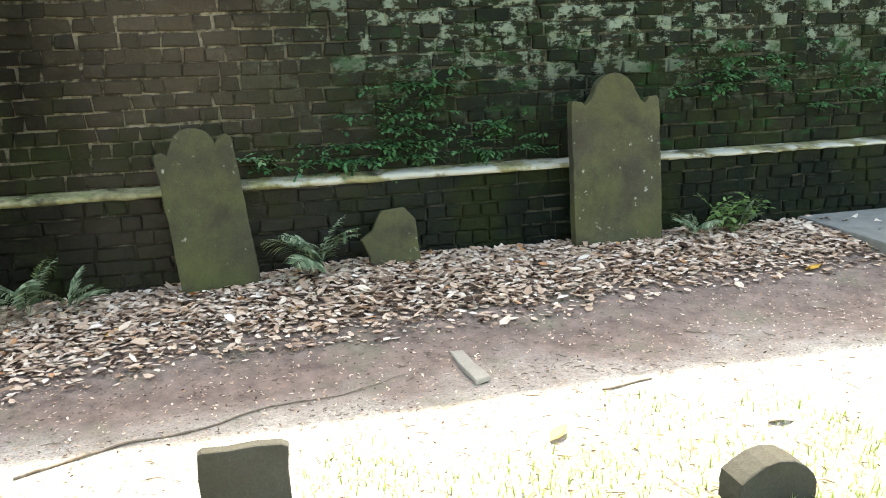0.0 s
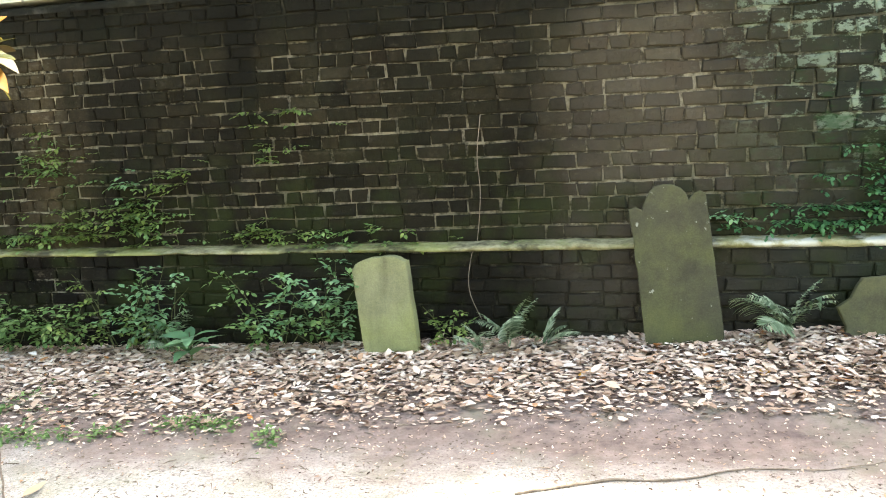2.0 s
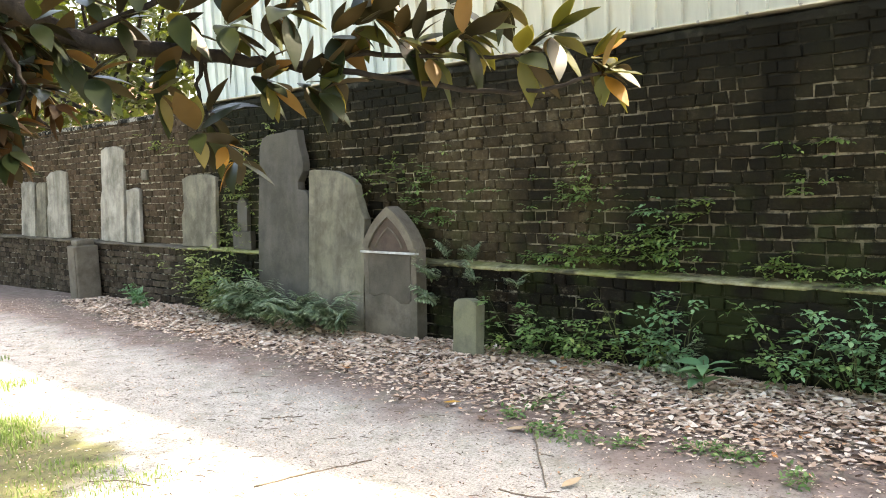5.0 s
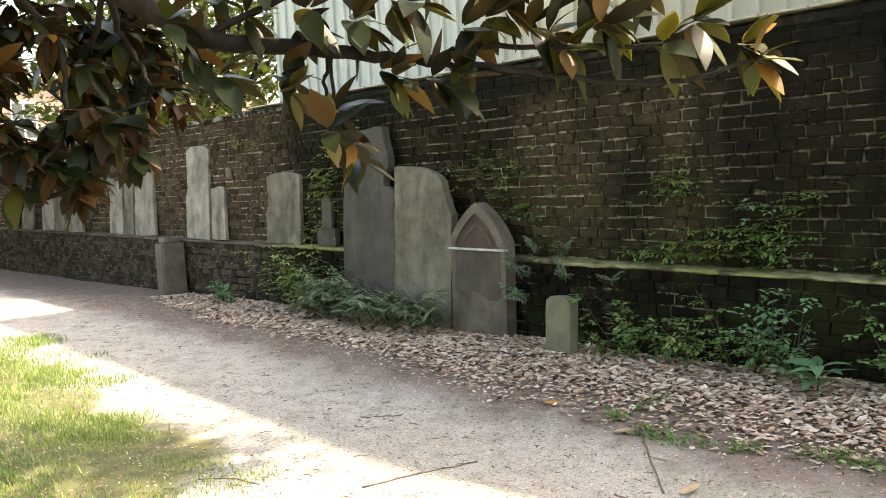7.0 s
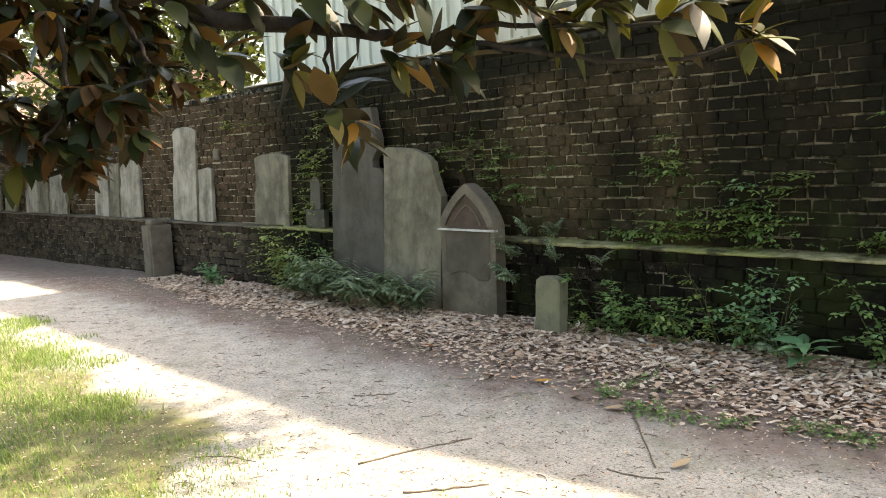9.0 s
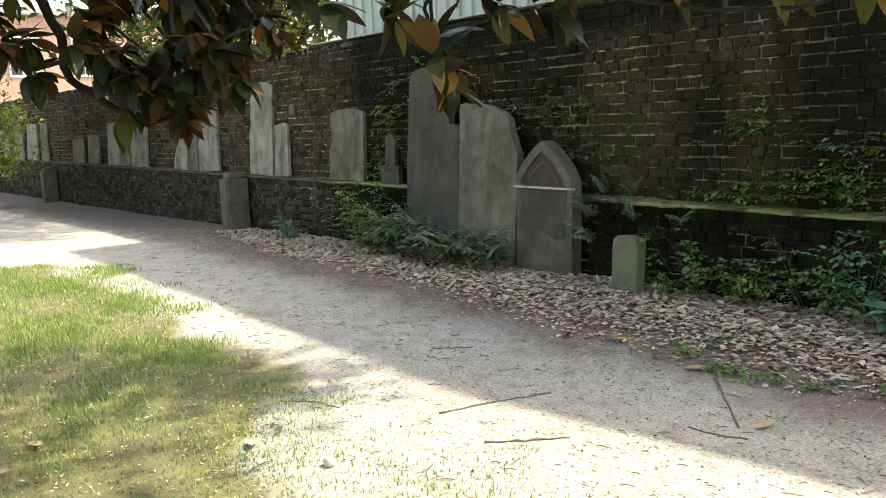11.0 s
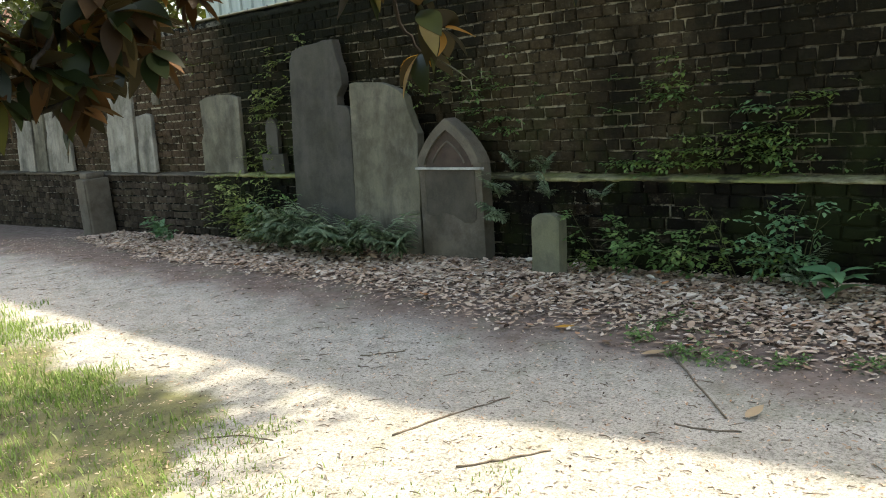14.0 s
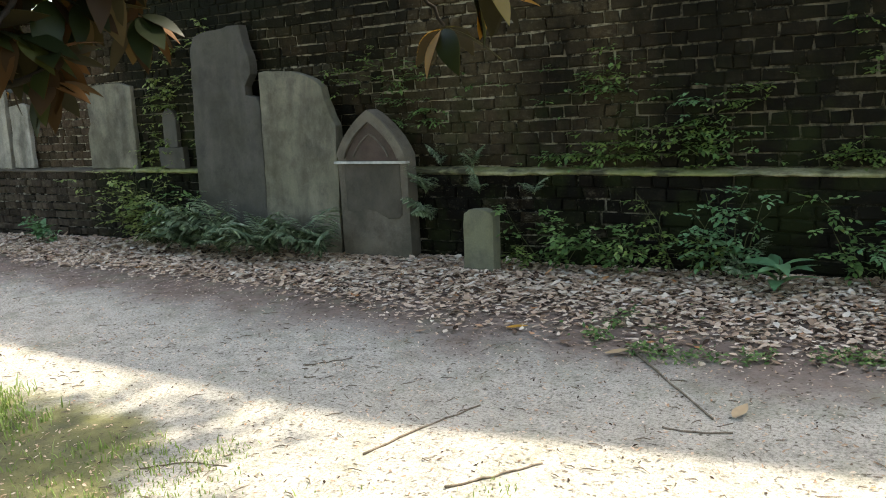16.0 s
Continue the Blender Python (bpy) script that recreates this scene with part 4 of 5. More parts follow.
BASE = LEDGE_Z + 0.01
MOSS_LEAF = leaf_material("deep_green_wall_fern", [(0.0, (0.020, 0.075, 0.030)), (0.5, (0.045, 0.14, 0.055)), (1.0, (0.09, 0.22, 0.085))], 0.5, 0.12, (0.1, 0.3, 0.08))
for i, (x, z, w, h, n, mat_) in enumerate((
    (-2.75, BASE, 0.85, 0.34, 340, IVY), (-3.0, 1.05, 0.7, 0.35, 90, WEED), (-2.1, 1.0, 0.5, 0.3, 60, IVY), (-0.6, BASE, 0.5, 0.12, 50, IVY), (-2.3, BASE + 0.05, 0.4, 0.42, 120, WEED), (-1.4, BASE, 0.55, 0.17, 150, IVY), (-0.9, BASE, 0.4, 0.1, 60, WEED),
    (-2.95, 1.3, 0.3, 0.2, 50, IVY), (-3.3, BASE, 0.5, 0.12, 70, WEED), (-1.2, 1.45, 0.35, 0.2, 35, IVY), (-2.45, 1.02, 0.12, 0.18, 28, WEED_BLUE), (-1.35, 1.15, 0.25, 0.25, 24, IVY),
    (1.9, BASE, 0.7, 0.22, 170, WEED), (2.35, BASE, 0.6, 0.75, 330, WEED), (2.85, BASE, 0.6, 0.35, 110, WEED), (4.5, 1.0, 0.9, 0.5, 200, WEED), (5.4, 0.85, 0.8, 0.5, 150, WEED), (1.45, BASE + 0.12, 0.15, 0.06, 20, WEED_BLUE))):
    sprig(x, z, w, h, int(n * 2.3), 0.038, mat_ if x < 1.7 else MOSS_LEAF, 60 + i)
for i, (x, z, w, h, n) in enumerate(((-4.6, 0.95, 0.5, 0.55, 130), (-5.0, 1.3, 0.7, 0.4, 120), (-7.4, 1.1, 0.5, 0.9, 240), (-6.9, 1.5, 0.5, 0.5, 110), (-7.6, BASE, 0.6, 0.5, 200), (-9.0, 1.8, 0.8, 0.4, 60), (-3.9, 1.2, 0.6, 0.5, 40), (0.1, BASE, 0.5, 0.06, 20))):
    sprig(x, z, w, h, int(n * 2.2), 0.038, SHRUB if x < -6 else IVY if i % 2 else WEED, 90 + i, label="green creeper leaves spreading over the bricks")
fern(pose(-4.05, -0.06, BASE), 0.55, 7, 30, "small fern rooted on the plinth ledge")
fern(pose(-4.35, -0.04, BASE), 0.5, 6, 31, "small fern rooted on the plinth ledge")
fern(pose(-4.4, -0.2, 0.5), 0.62, 8, 34, "bluish green fern drooping beside the arched stone")
fern(pose(-4.36, -0.2, 0.3), 0.55, 7, 35, "bluish green fern drooping beside the arched stone")
fern(pose(-3.95, -0.16, 0.5), 0.5, 6, 32, "small drooping fern rooted in the plinth")
fern(pose(-3.5, -0.15, 0.5), 0.45, 5, 33, "small drooping fern rooted in the plinth")


# ---- the evergreen tree with large leathery leaves ----
def leather_leaf(length, width, curl, seed, top, under):
    """A thick leaf: glossy upper sheet and rusty lower sheet."""
    rng = random.Random(seed)
    a = leaf_blade(length, width, curl, rng, 7, 0.1)
    b = ([(x, y, z - 0.0016) for x, y, z in a[0]], [f[::-1] for f in a[1]])
    v, f = joined([a, b])
    me = mesh_of("leaf", v, f, top, True)
    me.materials.append(under)
    me.polygons.foreach_set("material_index", [0] * len(a[1]) + [1] * len(b[1]))
    return me


def magnolia():
    rng = random.Random(77)
    t = thing("magnolia_tree", "evergreen tree with large glossy rusty-backed leaves", "tree", pose(-3.6, -7.4, 0.0))
    base = Vector((-3.6, -7.4, 0.0))
    rel = lambda pts: [Vector(p) - base for p in pts]

    def limb(name, pts, r0, r1, n=6, sides=8):
        c = curve_points(rel(pts), n, 0.006, rng)
        part(name, mesh_of(name, *tube(c, [r0 + (r1 - r0) * i / (len(c) - 1) for i in range(len(c))], sides), BARK, True), t)
        return [p + base for p in c]

    limb("trunk", [(-3.6, -7.4, -0.2), (-3.62, -7.38, 0.8), (-3.55, -7.3, 1.8), (-3.5, -7.25, 3.2), (-3.55, -7.3, 5.2)], 0.2, 0.09, 6, 12)
    paths = [
        limb("branch", [(-3.55, -7.3, 2.0), (-2.9, -6.0, 2.45), (-2.25, -4.8, 2.2), (-2.06, -4.38, 2.02), (-1.93, -4.15, 1.87), (-1.7, -3.86, 1.82), (-1.51, -3.69, 1.77)], 0.06, 0.014),
        limb("branch", [(-1.51, -3.69, 1.77), (-1.31, -3.54, 1.73), (-1.1, -3.41, 1.68), (-0.88, -3.32, 1.65), (-0.7, -3.21, 1.69)], 0.011, 0.005),
        limb("branch", [(-1.51, -3.69, 1.77), (-1.36, -3.55, 1.8), (-1.17, -3.42, 1.78), (-0.92, -3.28, 1.76)], 0.011, 0.005),
        limb("branch", [(-1.7, -3.86, 1.82), (-1.68, -3.9, 1.72), (-1.64, -3.9, 1.62), (-1.59, -3.87, 1.54)], 0.007, 0.004),
        limb("branch", [(-2.4, -5.05, 2.3), (-2.74, -4.68, 1.78), (-2.62, -4.69, 1.60), (-2.48, -4.59, 1.48), (-2.33, -4.53, 1.42), (-2.18, -4.46, 1.46)], 0.02, 0.006),
        limb("branch", [(-2.06, -4.38, 2.02), (-2.37, -4.22, 1.94), (-2.24, -4.20, 1.76), (-2.18, -4.29, 1.60)], 0.012, 0.005),
        limb("branch", [(-2.25, -4.8, 2.2), (-2.37, -4.44, 1.94), (-2.24, -4.47, 1.65), (-2.19, -4.56, 1.52)], 0.012, 0.005),
        limb("branch", [(-2.9, -6.0, 2.45), (-2.91, -5.16, 2.12), (-2.59, -5.04, 1.70)], 0.02, 0.006),
        limb("branch", [(-2.9, -6.0, 2.45), (-3.1, -5.4, 2.05), (-3.05, -5.16, 1.8), (-3.0, -4.98, 1.66)], 0.014, 0.005),
        limb("branch", [(-2.06, -4.38, 2.02), (-2.79, -4.20, 1.82), (-2.77, -4.20, 1.54), (-2.67, -4.25, 1.46)], 0.01, 0.004),
        limb("branch", [(-1.7, -3.86, 1.82), (-1.86, -3.74, 1.62), (-1.84, -3.68, 1.5)], 0.007, 0.004),
        limb("branch", [(-1.93, -4.15, 1.87), (-1.75, -3.9, 2.0), (-1.4, -3.55, 2.05), (-1.05, -3.25, 2.0)], 0.012, 0.005),
    ]
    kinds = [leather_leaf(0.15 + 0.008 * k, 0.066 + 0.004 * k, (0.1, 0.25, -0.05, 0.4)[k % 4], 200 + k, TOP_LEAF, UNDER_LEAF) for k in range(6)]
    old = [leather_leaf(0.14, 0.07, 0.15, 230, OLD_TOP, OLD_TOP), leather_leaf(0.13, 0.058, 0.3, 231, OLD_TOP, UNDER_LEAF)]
    backlit_kinds = [leather_leaf(0.15, 0.064, 0.1, 240, BACKLIT_LEAF, BACKLIT_LEAF), leather_leaf(0.16, 0.068, 0.2, 241, TOP_LEAF, BACKLIT_LEAF)]
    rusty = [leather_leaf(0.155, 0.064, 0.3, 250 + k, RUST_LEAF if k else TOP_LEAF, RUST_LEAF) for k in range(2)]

    def whorl(p, way, n, yellow=0.05, size=1.0, backlit=0.0, rust=0.0):
        way = Vector(way).normalized()
        q = way.to_track_quat("X", "Z").to_matrix()
        for k in range(n):
            a = k * 2.4 + rng.uniform(-0.4, 0.4)
            tilt = rng.uniform(0.6, 1.5)
            d = q @ Vector((math.cos(tilt), math.sin(tilt) * math.cos(a), math.sin(tilt) * math.sin(a)))
            d.z -= 0.15
            s = size * rng.uniform(0.7, 1.1)
            m = aim(Vector(p) + d * 0.012 - base, d, rng.uniform(-0.5, 0.5)) @ Matrix.Scale(s, 4)
            me = old[rng.randrange(2)] if rng.random() < yellow else backlit_kinds[rng.randrange(2)] if rng.random() < backlit else rusty[rng.randrange(2)] if rng.random() < rust else kinds[rng.randrange(6)]
            part("leaf", me, t, place=m)

    east = [(-0.7, -3.21, 1.69), (-0.76, -3.17, 1.74), (-0.92, -3.3, 1.76), (-0.88, -3.2, 1.82), (-1.17, -3.42, 1.78), (-1.27, -3.45, 1.85), (-1.05, -3.4, 1.82), (-1.36, -3.55, 1.88), (-1.4, -3.63, 1.74), (-1.05, -3.25, 1.95)]
    for i, p in enumerate(east):
        whorl(p, (0.7, 0.6, 0.1), 8, 0.06 if i < 3 else 0.02, 1.0, 0.75 if i < 5 else 0.4)
    mid = [(-1.49, -3.65, 1.72), (-1.58, -3.77, 1.75), (-1.65, -3.81, 1.9), (-1.75, -4.0, 1.74), (-1.79, -3.92, 1.9), (-1.64, -3.9, 1.63), (-1.86, -4.05, 1.93), (-1.84, -4.16, 1.75), (-1.96, -4.19, 1.84), (-1.88, -4.29, 1.9)]
    mid += [(-1.3, -3.5, 2.0), (-1.5, -3.65, 2.02), (-1.7, -3.8, 2.05), (-1.85, -4.0, 2.08), (-1.15, -3.35, 1.93), (-1.6, -3.7, 1.95), (-1.95, -4.1, 2.0)]
    for p in mid:
        whorl(p, (0.5, 0.6, 0.0), 8, 0.02, 0.88, 0.12)
    whorl((-1.59, -3.87, 1.54), (0.3, 0.2, -0.7), 5, 0.7, 0.8)
    whorl((-1.84, -3.68, 1.5), (0.2, 0.3, -1), 6, 0.35, 0.9)
    west = [(-2.28, -4.14, 1.76), (-2.22, -4.28, 1.62), (-2.25, -4.37, 1.59), (-2.28, -4.46, 1.68), (-2.35, -4.35, 1.84), (-2.36, -4.45, 1.93), (-2.41, -4.20, 1.96), (-2.22, -4.45, 1.48), (-2.28, -4.62, 1.56), (-2.35, -4.48, 1.64), (-2.53, -4.63, 1.68), (-2.57, -4.81, 1.70)]
    for p in west:
        whorl(p, (0.5, 0.3, -0.3), 11, 0.02, 0.68, 0.0, 0.5)
    edge = [(-2.72, -4.95, 1.74), (-2.63, -5.03, 1.67), (-2.50, -5.15, 1.73), (-2.30, -4.08, 1.71), (-2.72, -4.23, 1.48), (-2.86, -4.24, 1.58), (-2.78, -4.08, 1.54)]
    for p in edge:
        whorl(p, (0.4, 0.2, -0.6), 10, 0.03, 0.66, 0.0, 0.6)
    over = [(-2.66, -4.54, 1.86), (-2.78, -4.79, 1.88), (-2.47, -4.60, 1.82), (-2.60, -4.30, 1.88), (-2.45, -4.36, 1.79), (-2.84, -5.03, 1.95), (-2.90, -5.15, 1.79), (-2.41, -4.67, 1.74)]
    for p in over:
        whorl(p, (0.5, 0.3, -0.3), 12, 0.02, 0.72, 0.0, 0.4)
    veil = [(-2.52, -5.14, 1.69), (-2.61, -5.02, 1.63), (-2.49, -4.91, 1.68), (-2.48, -4.82, 1.59), (-2.72, -5.06, 1.54), (-2.43, -5.18, 1.58), (-2.32, -4.63, 1.6), (-2.29, -4.53, 1.53), (-2.34, -4.73, 1.67), (-2.24, -4.42, 1.59), (-2.32, -4.6, 1.47), (-2.12, -4.4, 1.63)]
    for p in veil:
        whorl(p, (0.4, 0.5, -0.3), 13, 0.02, 0.7, 0.0, 0.5)
    upper = [(-1.6, -4.0, 1.91), (-1.54, -3.88, 1.88), (-1.44, -3.74, 1.92), (-1.37, -3.63, 1.85), (-1.28, -3.54, 1.9), (-1.21, -3.44, 1.82), (-1.5, -3.78, 1.72), (-1.37, -3.68, 1.68), (-1.53, -4.0, 1.57), (-1.08, -3.32, 1.85), (-0.96, -3.2, 1.79), (-1.65, -4.04, 1.69)]
    for p in upper:
        whorl(p, (0.6, 0.5, 0.1), 8, 0.02, 0.88, 0.25)
    corner = [(-3.02, -5.13, 1.71), (-3.03, -5.14, 1.58), (-3.01, -5.01, 1.68), (-2.99, -4.9, 1.74), (-3.0, -4.92, 1.61), (-2.98, -5.06, 1.78), (-3.05, -5.2, 1.8), (-2.96, -4.84, 1.82), (-2.94, -4.76, 1.72)]
    for p in corner:
        whorl(p, (0.5, 0.3, -0.3), 13, 0.02, 0.68, 0.0, 0.4)
    clump = [(-2.29, -4.66, 1.64), (-2.27, -4.58, 1.59), (-2.24, -4.51, 1.65), (-2.24, -4.5, 1.52), (-2.23, -4.46, 1.43), (-2.19, -4.4, 1.69), (-2.2, -4.39, 1.58), (-2.16, -4.32, 1.66), (-2.16, -4.29, 1.55), (-2.39, -5.07, 1.63), (-2.37, -5.0, 1.67), (-2.41, -5.14, 1.54)]
    for p in clump:
        whorl(p, (0.3, 0.3, -0.7), 10, 0.02, 0.72, 0.0, 0.6)
    for k in range(46):
        p = (-2.56 - 0.1 * rng.random(), -4.62 + 0.6 * rng.random(), 1.64 + 0.46 * rng.random() ** 0.7)
        whorl(p, (0.4, 0.3, -0.5), 9, 0.01, 0.72, 0.0, 0.5)
    # the high limbs, and unseen crown above and behind, added to block skylight
    limb("branch", [(-3.5, -7.25, 2.6), (-1.5, -8.2, 3.6), (1.0, -9.2, 4.0)], 0.09, 0.03)
    limb("branch", [(-3.5, -7.25, 3.2), (-3.4, -5.0, 4.0), (-3.4, -2.6, 4.3), (-2.9, -0.6, 4.2)], 0.07, 0.02)
    limb("branch", [(-3.4, -5.0, 4.0), (-2.9, -3.0, 4.1), (-2.4, -1.4, 4.1)], 0.04, 0.015)
    crown = []
    for _ in range(11000):
        a, r = rng.uniform(0, 6.28), 5.4 * math.sqrt(rng.random())
        p = Vector((-1.6 + r * math.cos(a) * 1.1, -10.6 + r * math.sin(a) * 0.8, 2.2 + rng.random() * 5.4)) - base
        p.z = max(p.z, 2.1)
        crown.append(moved(leaf_blade(0.32, 0.16, 0.2, rng, 1), aim(p, (rng.gauss(0, 1), rng.gauss(0, 1), rng.gauss(0, 0.6)), rng.uniform(-1, 1))))
    # overhead clusters out of view; the last two are added to shade the west leaves
    for a, b, wide, n in (((-4.4, -1.5, 4.0), (-2.3, 0.1, 4.1), 0.3, 800), ((-3.2, -2.3, 4.0), (-1.9, -1.6, 4.1), 0.4, 700), ((-2.7, -3.4, 3.95), (-1.7, -2.5, 4.05), 0.33, 1100), ((-4.2, -6.0, 2.85), (-2.0, -4.2, 2.9), 0.3, 1500)):
        for _ in range(n):
            p = Vector(a).lerp(Vector(b), rng.random()) + Vector((rng.gauss(0, wide), rng.gauss(0, wide), rng.gauss(0, 0.2))) - base
            crown.append(moved(leaf_blade(0.17, 0.08, 0.2, rng, 2), aim(p, (rng.gauss(0, 1), rng.gauss(0, 1), rng.gauss(0, 0.6)), rng.uniform(-1, 1))))
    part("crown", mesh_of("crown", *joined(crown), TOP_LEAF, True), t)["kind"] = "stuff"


magnolia()


# ---- shrubs and trees farther along ----
def shrub(name, label, category, x, y, height, radius, count, leaf, material, seed, clear=0.1, trunk=0.05, reach=()):
    """A trunk with forking limbs and a ragged crown of clumped leaves."""
    rng = random.Random(seed)
    z0 = float(ground_z(x, y))
    t = thing(name, label, category, pose(x, y, z0))
    wood, hubs = [], []
    wood.append(tube(curve_points([(0, 0, -0.1), (0.05 * radius, 0, height * 0.3), (0, 0.08 * radius, height * 0.65)], 4), [trunk * (1 - 0.07 * i) for i in range(9)], 8))
    for k in range(16):
        a = k * 2.4
        h0 = height * rng.uniform(0.15, 0.6)
        r = radius * rng.uniform(0.5, 1.0)
        tip = Vector((r * math.cos(a), r * math.sin(a), min(height, max(height * clear, h0 + rng.uniform(-0.05, 0.5) * height))))
        pts = curve_points([(0, 0.03 * radius, h0), tip * 0.55 + Vector((0, 0, h0 * 0.3)), tip], 4)
        wood.append(tube(pts, [trunk * 0.4 * (1 - 0.1 * i) for i in range(len(pts))], 5))
        hubs += pts[3:]
    part("trunk", mesh_of("trunk", *joined(wood), BARK, True), t)
    leaves = []
    hubs = [h + Vector((rng.gauss(0, 0.16), rng.gauss(0, 0.16), rng.gauss(0, 0.14))) * radius for h in hubs for _ in range(3)]
    for _ in range(count):
        h = hubs[rng.randrange(len(hubs))]
        p = h + Vector((rng.gauss(0, 0.1), rng.gauss(0, 0.1), rng.gauss(0, 0.09))) * radius
        p.z = max(p.z, 0.02)
        l = leaf * rng.uniform(0.6, 1.3)
        leaves.append(moved(leaf_blade(l, l * 0.5, 0.2, rng, 1), aim(p, (rng.gauss(0, 1), rng.gauss(0, 1), rng.gauss(-0.1, 0.6)), rng.uniform(-1, 1))))
    part("crown", mesh_of("crown", *joined(leaves), material, True), t)
    for a, b, wide, n in reach:
        a, b = Vector(a) - Vector((x, y, z0)), Vector(b) - Vector((x, y, z0))
        part("branch", mesh_of("branch", *tube(curve_points([(0, 0, height * 0.45), a, b], 5), [0.07 - 0.005 * i for i in range(11)], 6), BARK, True), t)
        far = []
        for _ in range(n):
            p = a.lerp(b, rng.random()) + Vector((rng.gauss(0, wide), rng.gauss(0, wide), rng.gauss(0, wide * 0.5)))
            far.append(moved(leaf_blade(leaf, leaf * 0.5, 0.2, rng, 1), aim(p, (rng.gauss(0, 1), rng.gauss(0, 1), rng.gauss(-0.1, 0.6)), rng.uniform(-1, 1))))
        part("foliage", mesh_of("foliage", *joined(far), material, True), t)["kind"] = "stuff"


shrub("shrub", "light green feathery shrub at the lawn edge", "shrub", -18.8, -3.5, 1.8, 0.8, 3600, 0.1, SUNNY_LEAF, 1, 0.04)
shrub("shrub", "dark low evergreen shrub under the lawn-edge tree", "shrub", -17.6, -4.35, 2.0, 1.0, 6000, 0.12, TREE_LEAF, 9, 0.03)
shrub("shrub", "yellowish green bushy shrub beside the path", "shrub", -17.4, -3.75, 1.3, 0.6, 3000, 0.08, SUNNY_LEAF, 10, 0.03)
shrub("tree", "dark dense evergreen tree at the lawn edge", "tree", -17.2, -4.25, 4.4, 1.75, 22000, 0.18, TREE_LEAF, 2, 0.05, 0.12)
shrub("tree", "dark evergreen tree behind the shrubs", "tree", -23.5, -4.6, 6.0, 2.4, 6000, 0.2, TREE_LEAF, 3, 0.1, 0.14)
shrub("tree", "slender tree with light small leaves over the path", "tree", -19.6, -2.15, 3.3, 1.25, 5200, 0.1, SUNNY_LEAF, 4, 0.36, 0.045)
# added tree, crown and reaching limb out of view, to cast dappled shade
shrub("tree", "tall unseen oak added to shade the path and lawn-edge trees", "tree", -15.2, 2.2, 8.2, 4.6, 8000, 0.22, TREE_LEAF, 7, 0.64, 0.16, (((-13.3, 0.1, 5.0), (-10.8, 1.6, 5.1), 0.38, 650),))
shrub("tree", "distant leafy tree beyond the wall", "tree", -30.0, 7.0, 8.5, 3.2, 5000, 0.3, TREE_LEAF, 5, 0.3, 0.2)
shrub("tree", "distant green tree beyond the wall and shed", "tree", -20.0, 12.0, 8.0, 3.0, 5000, 0.3, TREE_LEAF, 6, 0.3, 0.2)


# ---- house beyond the wall end ----
def house():
    h = thing("house", "distant pink brick house with white-framed windows", "house", pose(-46, 9, -0.3))
    part("wall", from_bm("house_wall", box_bm(-5, 0, -9, 12, 0, 7.4), HOUSE_BRICK), h)
    part("roof", from_bm("house_roof", box_bm(-5.3, 0.3, -9.3, 12.3, 7.4, 7.8, 0.05), ROOF), h)
    for y in (-7.2, -4.2, -1.2, 1.8, 4.8, 8.0):
        for z in (1.4, 4.5):
            w = part("window", from_bm("window", box_bm(-0.02, 0.06, y - 0.62, y + 0.62, z - 0.1, z + 1.9, 0.01), HOUSE_WHITE), h)
            for k in (-0.3, 0.3):
                for j in (0.42, 1.35):
                    part("pane", from_bm("pane", box_bm(0.055, 0.07, y + k - 0.24, y + k + 0.24, z + j - 0.4, z + j + 0.4), GLASS_DARK), w)


house()


# ---- litter, grass, twigs ----
def scatter(n, place_of, size, aspect, material, name, label, category, seed, flat=0.35, lift=0.012):
    """Curled dead leaves strewn over the ground."""
    rng = np.random.default_rng(seed)
    xy = place_of(rng, n)
    x, y = xy[:, 0], xy[:, 1]
    n = len(x)
    z = ground_z(x, y)
    turn, l = rng.uniform(0, 6.28, n), size * rng.uniform(0.55, 1.25, n)
    tip_x, tip_y = rng.normal(0, flat, n), rng.normal(0, flat, n)
    curl, fold = rng.normal(0.08, 0.16, n), rng.uniform(0.0, 0.32, n)
    shape = np.array([(-0.5, 0), (-0.18, 0.5), (0.2, 0.42), (0.5, 0), (0.2, -0.42), (-0.18, -0.5), (-0.18, 0), (0.2, 0)])
    u, v = shape[:, 0][None] * l[:, None], shape[:, 1][None] * (l * aspect)[:, None]
    w = curl[:, None] * (u * u) / l[:, None] * 2 + fold[:, None] * np.abs(v)
    w = w + u * tip_x[:, None] + v * tip_y[:, None]
    c, s = np.cos(turn)[:, None], np.sin(turn)[:, None]
    h = rng.uniform(0, lift * 2, n)[:, None]
    w = w - w.min(1, keepdims=True)
    verts = np.stack([x[:, None] + u * c - v * s, y[:, None] + u * s + v * c, z[:, None] + w + h], -1).reshape(-1, 3)
    tri = np.array([(0, 6, 1), (0, 5, 6), (1, 6, 7), (1, 7, 2), (5, 4, 7), (5, 7, 6), (2, 7, 3), (4, 3, 7)])
    faces = (tri[None] + 8 * np.arange(n)[:, None, None]).reshape(-1, 3)
    me = bpy.data.meshes.new(name)
    me.from_pydata(verts.tolist(), [], faces.tolist())
    me.materials.append(material)
    tagged(new(name, me), label, category, kind="stuff")


